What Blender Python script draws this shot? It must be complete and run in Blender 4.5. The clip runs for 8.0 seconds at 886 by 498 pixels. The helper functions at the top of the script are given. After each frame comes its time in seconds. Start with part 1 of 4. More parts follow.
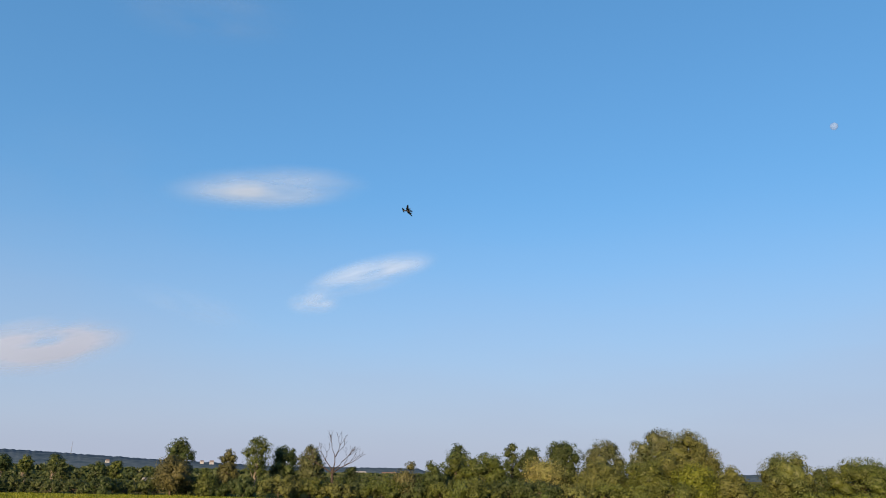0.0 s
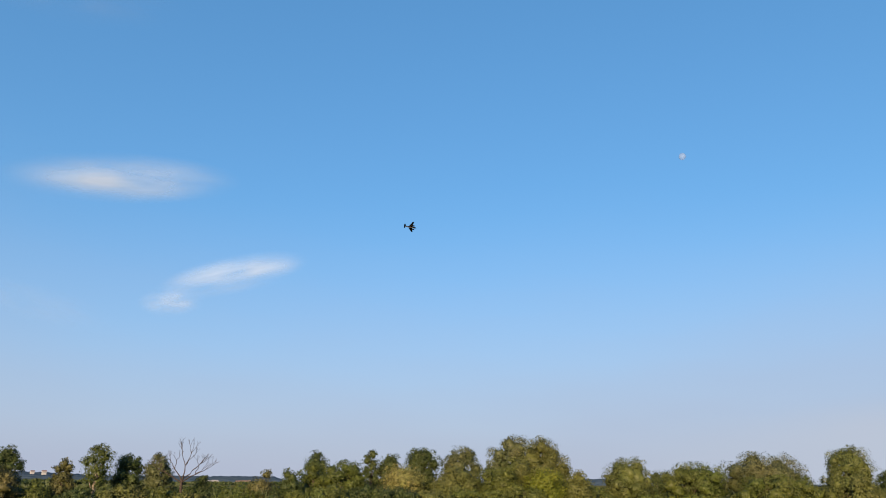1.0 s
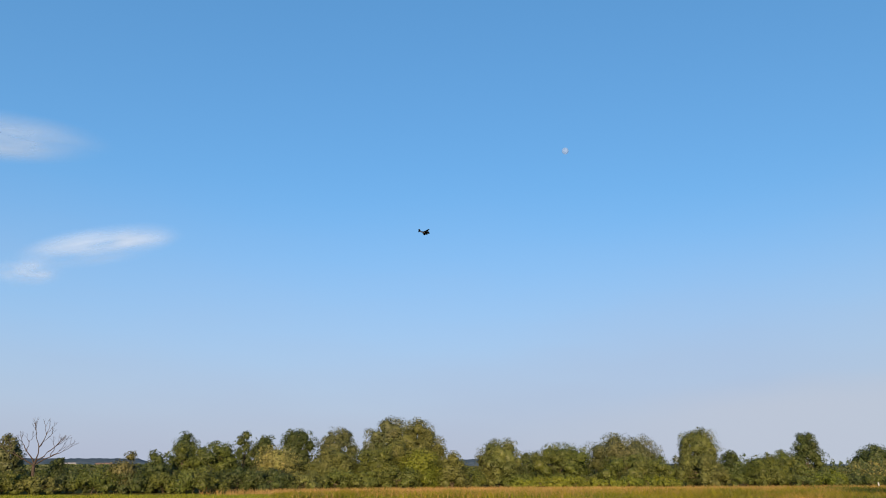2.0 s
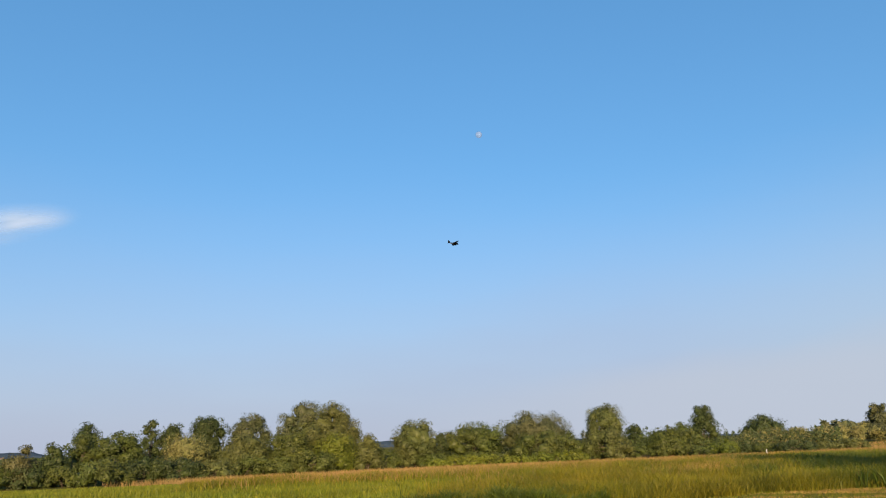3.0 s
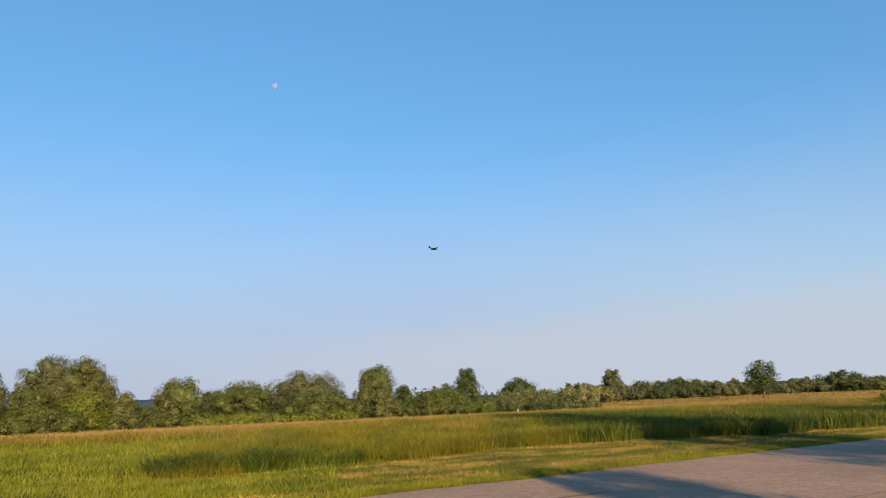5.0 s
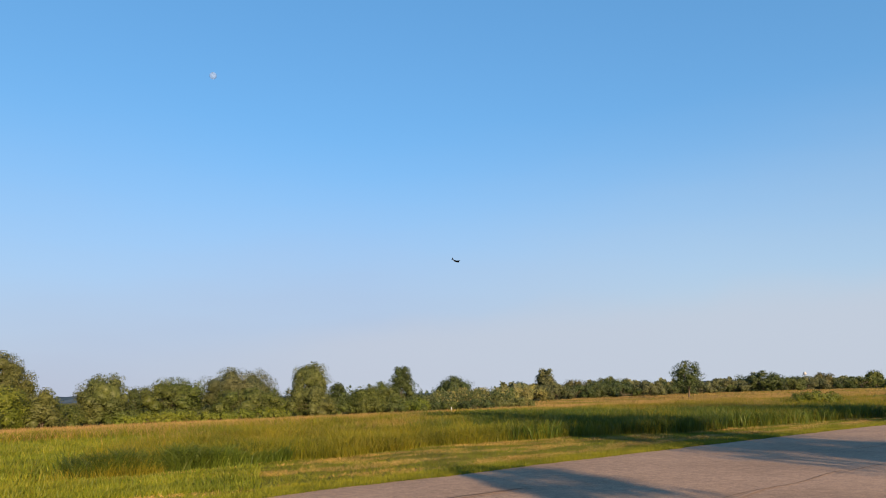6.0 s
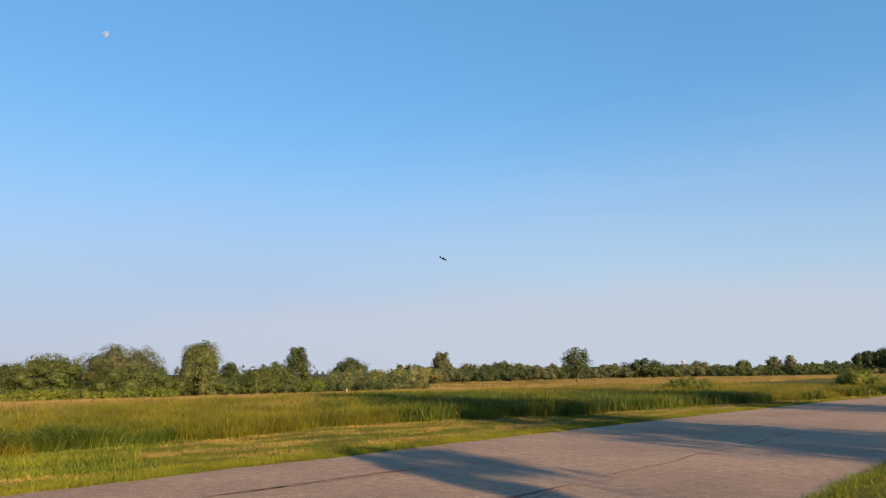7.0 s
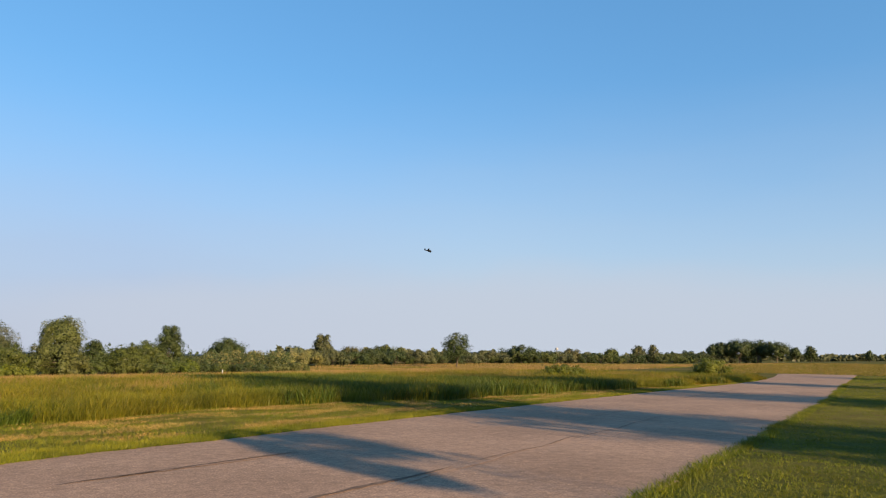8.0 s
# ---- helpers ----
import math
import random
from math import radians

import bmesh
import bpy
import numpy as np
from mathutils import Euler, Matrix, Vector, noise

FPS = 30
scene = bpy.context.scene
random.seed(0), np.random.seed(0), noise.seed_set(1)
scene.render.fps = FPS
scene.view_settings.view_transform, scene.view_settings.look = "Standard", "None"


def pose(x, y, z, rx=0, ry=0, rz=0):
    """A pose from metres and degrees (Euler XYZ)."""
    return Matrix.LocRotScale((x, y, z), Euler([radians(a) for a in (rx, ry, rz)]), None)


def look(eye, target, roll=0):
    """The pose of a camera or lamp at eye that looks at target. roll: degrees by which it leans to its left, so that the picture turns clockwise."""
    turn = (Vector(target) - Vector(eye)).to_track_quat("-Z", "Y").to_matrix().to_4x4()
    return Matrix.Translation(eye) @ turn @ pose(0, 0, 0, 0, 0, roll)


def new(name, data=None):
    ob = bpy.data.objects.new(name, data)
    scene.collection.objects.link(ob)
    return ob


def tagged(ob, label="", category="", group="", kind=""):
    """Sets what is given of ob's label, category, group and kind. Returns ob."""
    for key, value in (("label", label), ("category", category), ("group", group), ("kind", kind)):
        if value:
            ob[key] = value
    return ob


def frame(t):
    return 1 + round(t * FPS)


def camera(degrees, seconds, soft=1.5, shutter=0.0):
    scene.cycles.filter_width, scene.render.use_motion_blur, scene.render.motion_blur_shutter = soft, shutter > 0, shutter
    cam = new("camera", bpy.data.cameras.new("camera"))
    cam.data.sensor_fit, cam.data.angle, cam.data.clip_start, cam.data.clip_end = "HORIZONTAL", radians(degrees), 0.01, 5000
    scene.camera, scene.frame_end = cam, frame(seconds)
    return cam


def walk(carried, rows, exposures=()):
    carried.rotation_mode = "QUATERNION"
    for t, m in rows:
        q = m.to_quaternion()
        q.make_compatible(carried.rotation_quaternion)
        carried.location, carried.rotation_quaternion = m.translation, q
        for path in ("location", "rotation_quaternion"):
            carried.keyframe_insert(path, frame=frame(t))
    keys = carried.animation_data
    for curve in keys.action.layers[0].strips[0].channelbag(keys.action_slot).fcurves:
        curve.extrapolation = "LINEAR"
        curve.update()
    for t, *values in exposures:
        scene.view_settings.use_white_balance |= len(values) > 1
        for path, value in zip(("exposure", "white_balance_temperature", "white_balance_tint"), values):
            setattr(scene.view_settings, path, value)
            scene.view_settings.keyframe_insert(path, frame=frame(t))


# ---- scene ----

# ---------------------------------------------------------------- camera
EYE_H = 1.9
TURNS = [
    (0.0, -44.25, 17.50, 0.94, -0.3, -0.05), (0.5, -39.18, 18.00, 0.66, -0.3, -0.05), (1.0, -33.10, 18.12, 0.26, -0.3, -0.05),
    (1.5, -27.98, 17.46, 0.52, -0.32, -0.05), (1.7, -26.05, 17.27, 0.52, -0.34, -0.06), (2.8, -17.28, 15.27, -2.00, -0.52, -0.09),
    (3.0, -16.06, 15.17, -2.00, -0.54, -0.09), (3.5, -11.74, 14.56, -2.18, -0.58, -0.1), (4.0, -5.52, 13.36, -2.90, -0.56, 0.05),
    (4.5, 0.13, 12.05, -1.90, -0.34, 0.25), (4.7, 0.82, 11.79, -1.72, -0.28, 0.22), (5.8, 4.95, 11.14, -1.28, -0.05, -0.04),
    (6.0, 6.55, 11.24, -1.28, -0.02, -0.08), (6.5, 11.01, 11.09, -1.00, -0.01, -0.2), (7.0, 14.62, 9.73, -0.31, 0.05, -0.12),
    (7.5, 19.31, 8.68, 0.33, 0.08, 0.0), (8.0, 24.02, 8.46, 0.80, 0.0, 0.0)]


def turned(yaw, pitch, roll, x, y):
    return pose(x, y, EYE_H, 90 + pitch, 0, -yaw) @ pose(0, 0, 0, 0, 0, roll)


cam = camera(64.59, 8.0, 1.0)
walk(cam, [(t, turned(a, b, c, x, y)) for t, a, b, c, x, y in TURNS], [(0.0, 1.08, 5950, 15), (3.5, 1.12, 5980, 15), (8.0, 1.20, 6020, 15)])

# ---------------------------------------------------------------- light
SUN_AZ, SUN_EL = 161.7, 15.0
world = bpy.data.worlds.new("world")
scene.world = world
world.use_nodes = True
wn = world.node_tree.nodes
sky = wn.new("ShaderNodeTexSky")
sky.sky_type = "NISHITA"
sky.sun_disc = False
sky.sun_elevation, sky.sun_rotation = radians(SUN_EL), radians(SUN_AZ)
sky.altitude, sky.air_density, sky.dust_density, sky.ozone_density = 100, 1.0, 0.2, 4.0
wn["Background"].inputs["Strength"].default_value = 0.15
tone = wn.new("ShaderNodeHueSaturation")
tone.inputs["Saturation"].default_value = 1.52
tone.inputs["Value"].default_value = 1.09
tone.inputs["Hue"].default_value = 0.497
haze = wn.new("ShaderNodeGamma")
haze.inputs["Gamma"].default_value = 0.5
world.node_tree.links.new(sky.outputs[0], haze.inputs["Color"])
world.node_tree.links.new(haze.outputs[0], tone.inputs["Color"])
world.node_tree.links.new(tone.outputs[0], wn["Background"].inputs["Color"])

sun_data = bpy.data.lights.new("sun", "SUN")
sun_data.energy, sun_data.angle, sun_data.color = 5.0, radians(0.55), (1.0, 0.69, 0.36)
sun = new("sun", sun_data)
sa, se = radians(SUN_AZ), radians(SUN_EL)
sun.matrix_world = look((60 * math.sin(sa) * math.cos(se), 60 * math.cos(sa) * math.cos(se), 60 * math.sin(se)), (0, 0, 0))

# ---------------------------------------------------------------- materials


def material(name, rough=0.7, spec=0.3):
    m = bpy.data.materials.new(name)
    m.use_nodes = True
    b = m.node_tree.nodes["Principled BSDF"]
    b.inputs["Roughness"].default_value = rough
    b.inputs["Specular IOR Level"].default_value = spec
    return m, m.node_tree.nodes, m.node_tree.links, b


def ramp(nodes, links, fac, stops):
    r = nodes.new("ShaderNodeValToRGB")
    el = r.color_ramp.elements
    while len(el) < len(stops):
        el.new(0.5)
    for e, (p, c) in zip(el, stops):
        e.position, e.color = p, (*c, 1)
    links.new(fac, r.inputs[0])
    return r.outputs[0]


def noise_tex(nodes, links, scale, detail=4.0, vec=None, rough=0.55):
    n = nodes.new("ShaderNodeTexNoise")
    n.inputs["Scale"].default_value, n.inputs["Detail"].default_value, n.inputs["Roughness"].default_value = scale, detail, rough
    links.new(vec or place(nodes), n.inputs["Vector"])
    return n.outputs["Fac"]


def place(nodes):
    return nodes.new("ShaderNodeNewGeometry").outputs["Position"]


def mix(nodes, links, fac, a, b, mode="MIX"):
    m = nodes.new("ShaderNodeMix")
    m.data_type, m.blend_type = "RGBA", mode
    for s, v in ((m.inputs["Factor"], fac), (m.inputs["A"], a), (m.inputs["B"], b)):
        if isinstance(v, (int, float)):
            s.default_value = v
        elif isinstance(v, tuple):
            s.default_value = (*v, 1)
        else:
            links.new(v, s)
    return m.outputs["Result"]


def bump(nodes, links, height, b, strength, distance):
    n = nodes.new("ShaderNodeBump")
    n.inputs["Strength"].default_value, n.inputs["Distance"].default_value = strength, distance
    links.new(height, n.inputs["Height"])
    links.new(n.outputs[0], b.inputs["Normal"])


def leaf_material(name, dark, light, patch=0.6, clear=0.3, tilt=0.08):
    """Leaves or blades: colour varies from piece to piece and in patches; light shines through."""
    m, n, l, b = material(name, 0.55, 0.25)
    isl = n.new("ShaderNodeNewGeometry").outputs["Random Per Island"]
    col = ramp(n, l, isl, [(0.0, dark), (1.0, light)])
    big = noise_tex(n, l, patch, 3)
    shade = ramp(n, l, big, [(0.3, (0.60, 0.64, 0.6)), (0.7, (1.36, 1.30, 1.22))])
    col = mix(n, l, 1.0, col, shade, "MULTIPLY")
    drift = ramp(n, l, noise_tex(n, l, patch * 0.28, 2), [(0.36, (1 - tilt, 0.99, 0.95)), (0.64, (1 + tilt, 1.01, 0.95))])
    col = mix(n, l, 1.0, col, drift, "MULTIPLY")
    l.new(col, b.inputs["Base Color"])
    tr = n.new("ShaderNodeBsdfTranslucent")
    l.new(col, tr.inputs[0])
    ms = n.new("ShaderNodeMixShader")
    ms.inputs[0].default_value = clear
    l.new(b.outputs[0], ms.inputs[1])
    l.new(tr.outputs[0], ms.inputs[2])
    l.new(ms.outputs[0], n["Material Output"].inputs[0])
    return m


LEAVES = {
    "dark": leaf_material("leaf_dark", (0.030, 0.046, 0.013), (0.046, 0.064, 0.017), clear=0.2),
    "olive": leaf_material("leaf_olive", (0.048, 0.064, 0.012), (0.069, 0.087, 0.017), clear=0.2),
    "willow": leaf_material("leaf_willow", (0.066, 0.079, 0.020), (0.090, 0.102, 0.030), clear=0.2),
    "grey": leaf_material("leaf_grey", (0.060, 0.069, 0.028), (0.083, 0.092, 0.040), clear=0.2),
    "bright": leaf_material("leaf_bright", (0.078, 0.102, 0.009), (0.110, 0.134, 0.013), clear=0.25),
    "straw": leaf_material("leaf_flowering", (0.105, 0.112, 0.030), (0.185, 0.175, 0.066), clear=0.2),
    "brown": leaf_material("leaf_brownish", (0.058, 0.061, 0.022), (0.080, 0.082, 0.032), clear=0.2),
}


def bark_material(name, a, c):
    m, n, l, b = material(name, 0.9, 0.1)
    f = noise_tex(n, l, 6.0, 6)
    l.new(ramp(n, l, f, [(0.3, a), (0.7, c)]), b.inputs["Base Color"])
    bump(n, l, f, b, 0.6, 0.05)
    return m


BARK = bark_material("bark", (0.055, 0.042, 0.030), (0.150, 0.120, 0.090))
PALE_BARK = bark_material("pale_bark", (0.14, 0.12, 0.095), (0.32, 0.28, 0.23))
DEAD_WOOD = bark_material("dead_wood", (0.030, 0.024, 0.021), (0.062, 0.050, 0.044))

# ---------------------------------------------------------------- the lie of the land
RUN = radians(32.8)
ALONG, ACROSS = Vector((math.cos(RUN), math.sin(RUN))), Vector((-math.sin(RUN), math.cos(RUN)))
EDGE = Vector((-1.8, 14.2))
RUN_W, RUN_FROM, RUN_TO = 10.0, -60.0, 88.0


def strip(x, y):
    """Metres along the runway and across it from its far edge (arrays or numbers)."""
    dx, dy = x - EDGE.x, y - EDGE.y
    return dx * ALONG.x + dy * ALONG.y, dx * ACROSS.x + dy * ACROSS.y


def spot(u, s):
    return EDGE.x + u * ALONG.x + s * ACROSS.x, EDGE.y + u * ALONG.y + s * ACROSS.y


def far_side(u):
    """How far across the far edge of the runway lies: the strip narrows towards its end."""
    return np.interp(u, [-60, 0, 5, 13, 22, 36, 48, 59, 72, 88], [0.0, -0.35, -0.45, -0.6, -0.95, -1.65, -2.4, -2.6, -1.8, 0.0])


def near_side(u):
    return np.interp(u, [-60, 30, 38, 59, 106], [-9.9, -9.85, -9.65, -8.9, -7.6])


def ground_z(x, y):
    u, s = strip(x, y)
    k = np.clip((s - 10) / 65, 0, 1)
    f = np.clip((np.hypot(x, y) - 150) / 2350, 0, 1)
    w = np.clip((43 - np.degrees(np.arctan2(x, y))) / 6, 0, 1)
    return -1.5 * k * k * (3 - 2 * k) - 22 * f * f * (3 - 2 * f) * w


def mown_to(u):
    """How far across the mown verge reaches."""
    return np.interp(u, [-40, -6, -2, 5, 12, 17, 20, 27, 31, 38, 48, 60, 72], [10.0, 6.0, 5.5, 5.7, 6.0, 4.0, 2.9, 2.4, 1.6, -0.2, -1.9, -2.3, -1.5]) + 0.35 * np.sin(u * 0.9) + 0.2 * np.sin(u * 2.3)


def np_mesh(name, verts, faces, mat):
    """A mesh from arrays of vertices and of faces with equal corners."""
    me = bpy.data.meshes.new(name)
    faces = np.asarray(faces, dtype=np.int32)
    k = faces.shape[1]
    me.vertices.add(len(verts))
    me.vertices.foreach_set("co", np.asarray(verts, dtype=np.float32).ravel())
    me.loops.add(faces.size)
    me.loops.foreach_set("vertex_index", faces.ravel())
    me.polygons.add(len(faces))
    me.polygons.foreach_set("loop_start", np.arange(0, faces.size, k, dtype=np.int32))
    me.materials.append(mat)
    me.update(calc_edges=True)
    return me


# ground
gm, gn, gl, gb = material("meadow_soil", 0.95, 0.05)
g_big = noise_tex(gn, gl, 0.045, 4)
g_mid = noise_tex(gn, gl, 0.7, 5)
g_fine = noise_tex(gn, gl, 18.0, 6)
g_col = ramp(gn, gl, g_big, [(0.35, (0.055, 0.075, 0.010)), (0.52, (0.100, 0.092, 0.020)), (0.68, (0.150, 0.112, 0.036))])
g_col = mix(gn, gl, 1.0, g_col, ramp(gn, gl, g_mid, [(0.3, (0.7, 0.75, 0.7)), (0.7, (1.25, 1.2, 1.1))]), "MULTIPLY")
g_col = mix(gn, gl, 1.0, g_col, ramp(gn, gl, g_fine, [(0.3, (0.6, 0.6, 0.6)), (0.7, (1.3, 1.3, 1.3))]), "MULTIPLY")
gl.new(g_col, gb.inputs["Base Color"])
bump(gn, gl, g_fine, gb, 0.7, 0.05)


def make_ground():
    radii = [0.0] + [3.0 * 1.075 ** i for i in range(104)]
    turns = 180
    verts, faces = [], []
    for i, r in enumerate(radii):
        for k in range(turns):
            a = 2 * math.pi * k / turns
            x, y = r * math.sin(a), r * math.cos(a)
            u, s = strip(x, y)
            z = float(ground_z(x, y)) - 0.015
            if s > 1 or s < -RUN_W - 1 or u > RUN_TO + 1:
                z += 0.05 * min(1, r / 30) * noise.noise((x * 0.25, y * 0.25, 0))
            verts.append((x, y, z))
            if i:
                p, q = (i - 1) * turns + k, (i - 1) * turns + (k + 1) % turns
                faces.append((p, q, q + turns, p + turns))
    ob = new("ground", np_mesh("ground", verts, faces, gm))
    for p in ob.data.polygons:
        p.use_smooth = True
    return tagged(ob, "flat grassy meadow soil reaching to the horizon", "ground", kind="structure")


make_ground()

# runway
am, an, al, ab = material("worn_asphalt", 0.9, 0.2)
a_big = noise_tex(an, al, 0.35, 6)
a_fine = noise_tex(an, al, 38.0, 4, rough=0.7)
a_mid = noise_tex(an, al, 5.0, 5)
a_col = ramp(an, al, a_big, [(0.3, (0.224, 0.150, 0.099)), (0.7, (0.318, 0.217, 0.146))])
a_col = mix(an, al, 1.0, a_col, ramp(an, al, a_mid, [(0.3, (0.82, 0.82, 0.82)), (0.7, (1.15, 1.15, 1.15))]), "MULTIPLY")
a_col = mix(an, al, 1.0, a_col, ramp(an, al, a_fine, [(0.30, (0.62, 0.62, 0.63)), (0.5, (1, 1, 1)), (0.66, (1.5, 1.47, 1.40))]), "MULTIPLY")
stones = an.new("ShaderNodeTexVoronoi")
stones.inputs["Scale"].default_value = 11.0
al.new(place(an), stones.inputs["Vector"])
a_col = mix(an, al, 1.0, a_col, ramp(an, al, stones.outputs["Distance"], [(0.10, (1.45, 1.42, 1.36)), (0.24, (1, 1, 1)), (0.70, (1, 1, 1)), (0.95, (0.90, 0.90, 0.90))]), "MULTIPLY")
al.new(a_col, ab.inputs["Base Color"])
bump(an, al, a_fine, ab, 0.5, 0.01)


def ragged(u, seed):
    return 0.16 * noise.noise((u * 0.35, seed, 0)) + 0.07 * noise.noise((u * 1.7, seed, 3))


def make_runway():
    bm = bmesh.new()
    top, low = [], []
    steps = [RUN_FROM + i * 0.5 for i in range(int((RUN_TO - RUN_FROM) * 2) + 1)]
    across = (0.0, 0.25, 0.5, 0.75, 1.0)
    for u in steps:
        skew = max(0.0, u - 60) / 28 * 16
        far = float(far_side(u)) + ragged(u, 1)
        near = float(near_side(u + skew)) + ragged(u + skew, 9)
        row, under = [], []
        for f in across:
            s = far + (near - far) * f
            x, y = spot(u + skew * f, s)
            row.append(bm.verts.new((x, y, 0.008 + 0.006 * noise.noise((x * 0.4, y * 0.4, 2)))))
            if f in (0.0, 1.0):
                under.append(bm.verts.new((x, y, -0.10)))
        top.append(row)
        low.append(under)
    for i in range(len(steps) - 1):
        for k in range(len(across) - 1):
            bm.faces.new((top[i][k], top[i][k + 1], top[i + 1][k + 1], top[i + 1][k]))
        bm.faces.new((low[i][0], top[i][0], top[i + 1][0], low[i + 1][0]))
        bm.faces.new((top[i][-1], low[i][1], low[i + 1][1], top[i + 1][-1]))
    bmesh.ops.recalc_face_normals(bm, faces=bm.faces)
    me = bpy.data.meshes.new("runway")
    bm.to_mesh(me)
    bm.free()
    me.materials.append(am)
    return tagged(new("runway", me), "worn pinkish-grey asphalt runway with ragged grassy edges", "runway", kind="structure")


runway = make_runway()


def part(name, bm, mat, parent, label=""):
    me = bpy.data.meshes.new(name)
    bm.to_mesh(me)
    bm.free()
    me.materials.append(mat)
    ob = new(name, me)
    ob.parent = parent
    return tagged(ob, label)


# cracks and tar seams on the runway
cm, cn, cl, cb = material("crack_dark", 0.95, 0.1)
cl.new(ramp(cn, cl, noise_tex(cn, cl, 7.0, 4), [(0.3, (0.095, 0.068, 0.050)), (0.7, (0.170, 0.122, 0.088))]), cb.inputs["Base Color"])
sm, sn, sl, sb = material("seam_pale", 0.95, 0.1)
sl.new(ramp(sn, sl, noise_tex(sn, sl, 9.0, 4), [(0.3, (0.27, 0.19, 0.135)), (0.7, (0.37, 0.265, 0.19))]), sb.inputs["Base Color"])


def crack(x0, y0, x1, y1, width, mat, seed, label, wander=0.12):
    bm = bmesh.new()
    n = max(6, int(math.hypot(x1 - x0, y1 - y0) / 0.12))
    nx, ny = -(y1 - y0), x1 - x0
    ln = math.hypot(nx, ny)
    last = None
    for i in range(n + 1):
        f = i / n
        w = width * (0.35 + 0.9 * abs(noise.noise((f * n * 0.3, seed, 1)))) * min(1, 6 * f + 0.1, 6 * (1 - f) + 0.1)
        o = wander * noise.noise((f * n * 0.06, seed, 5)) + 0.25 * wander * noise.noise((f * n * 0.4, seed, 7))
        x, y = x0 + (x1 - x0) * f + nx / ln * o, y0 + (y1 - y0) * f + ny / ln * o
        pair = [bm.verts.new((x + nx / ln * w * k, y + ny / ln * w * k, 0.0185)) for k in (-0.5, 0.5)]
        if last:
            bm.faces.new((last[0], pair[0], pair[1], last[1]))
        last = pair
    part("crack", bm, mat, runway, label)


crack(-0.8, 11.4, 3.2, 13.7, 0.17, cm, 1, "dark crack in the asphalt")
crack(-0.2, 11.7, 2.8, 13.35, 0.12, sm, 2, "pale worn seam")
crack(5.6, 11.3, 10.3, 14.5, 0.05, cm, 3, "dark crack in the asphalt")
crack(3.6, 9.7, 7.2, 12.4, 0.10, sm, 4, "pale worn seam")
crack(1.6, 8.9, 5.2, 11.1, 0.16, cm, 5, "dark crack in the asphalt")
crack(9.5, 13.8, 16.0, 18.2, 0.05, cm, 6, "dark crack in the asphalt")
crack(13.4, 18.6, 19.6, 22.6, 0.14, sm, 7, "pale worn seam")
crack(22.0, 24.6, 34.0, 32.0, 0.10, cm, 8, "dark crack in the asphalt")

# ---------------------------------------------------------------- trees


def tube(verts, faces, pts, radii, sides=7):
    """Adds a tapered bent tube through pts."""
    base = len(verts)
    for i, p in enumerate(pts):
        d = (pts[min(i + 1, len(pts) - 1)] - pts[max(i - 1, 0)]).normalized()
        e = d.orthogonal().normalized()
        f = d.cross(e)
        for k in range(sides):
            a = 2 * math.pi * k / sides
            verts.append(p + radii[i] * (math.cos(a) * e + math.sin(a) * f))
        if i:
            for k in range(sides):
                a, b = base + (i - 1) * sides + k, base + (i - 1) * sides + (k + 1) % sides
                faces.append((a, b, b + sides, a + sides))


def bent(p, q, rng, n=5, sway=0.12):
    ln = (q - p).length
    return [p.lerp(q, i / (n - 1)) + (Vector((rng.uniform(-1, 1), rng.uniform(-1, 1), rng.uniform(-0.4, 0.6))) * sway * ln * (0 if i in (0, n - 1) else 1)) for i in range(n)]


def leaf_blades(centres, normals, length, width, rng, droop=0.0):
    n = len(centres)
    rnd = rng.normal(size=(n, 3))
    if droop:
        rnd = rnd * (1 - droop) + np.array([0, 0, -1.6]) * droop
    normals = normals / np.linalg.norm(normals, axis=1, keepdims=True)
    a = rnd - (rnd * normals).sum(1, keepdims=True) * normals
    a /= np.linalg.norm(a, axis=1, keepdims=True) + 1e-9
    b = np.cross(normals, a)
    ln = length * rng.uniform(0.6, 1.3, (n, 1))
    wd = width * rng.uniform(0.6, 1.3, (n, 1))
    v = np.stack([centres - a * ln * 0.4 - b * wd * 0.5, centres - a * ln * 0.4 + b * wd * 0.5, centres + a * ln * 0.6], 1).reshape(-1, 3)
    return v, np.arange(3 * n).reshape(n, 3)


COUNT = [0]


def unit_ball():
    bm = bmesh.new()
    bmesh.ops.create_icosphere(bm, subdivisions=2, radius=1.0)
    bm.verts.ensure_lookup_table()
    out = np.array([v.co[:] for v in bm.verts]), np.array([[v.index for v in f.verts] for f in bm.faces])
    bm.free()
    return out


BALL_V, BALL_F = unit_ball()
WORDS = {"dark": "dark green", "olive": "olive green", "willow": "soft yellow-green", "grey": "grey-green", "bright": "fresh green",
         "straw": "cream-flowering", "brown": "brownish green"}


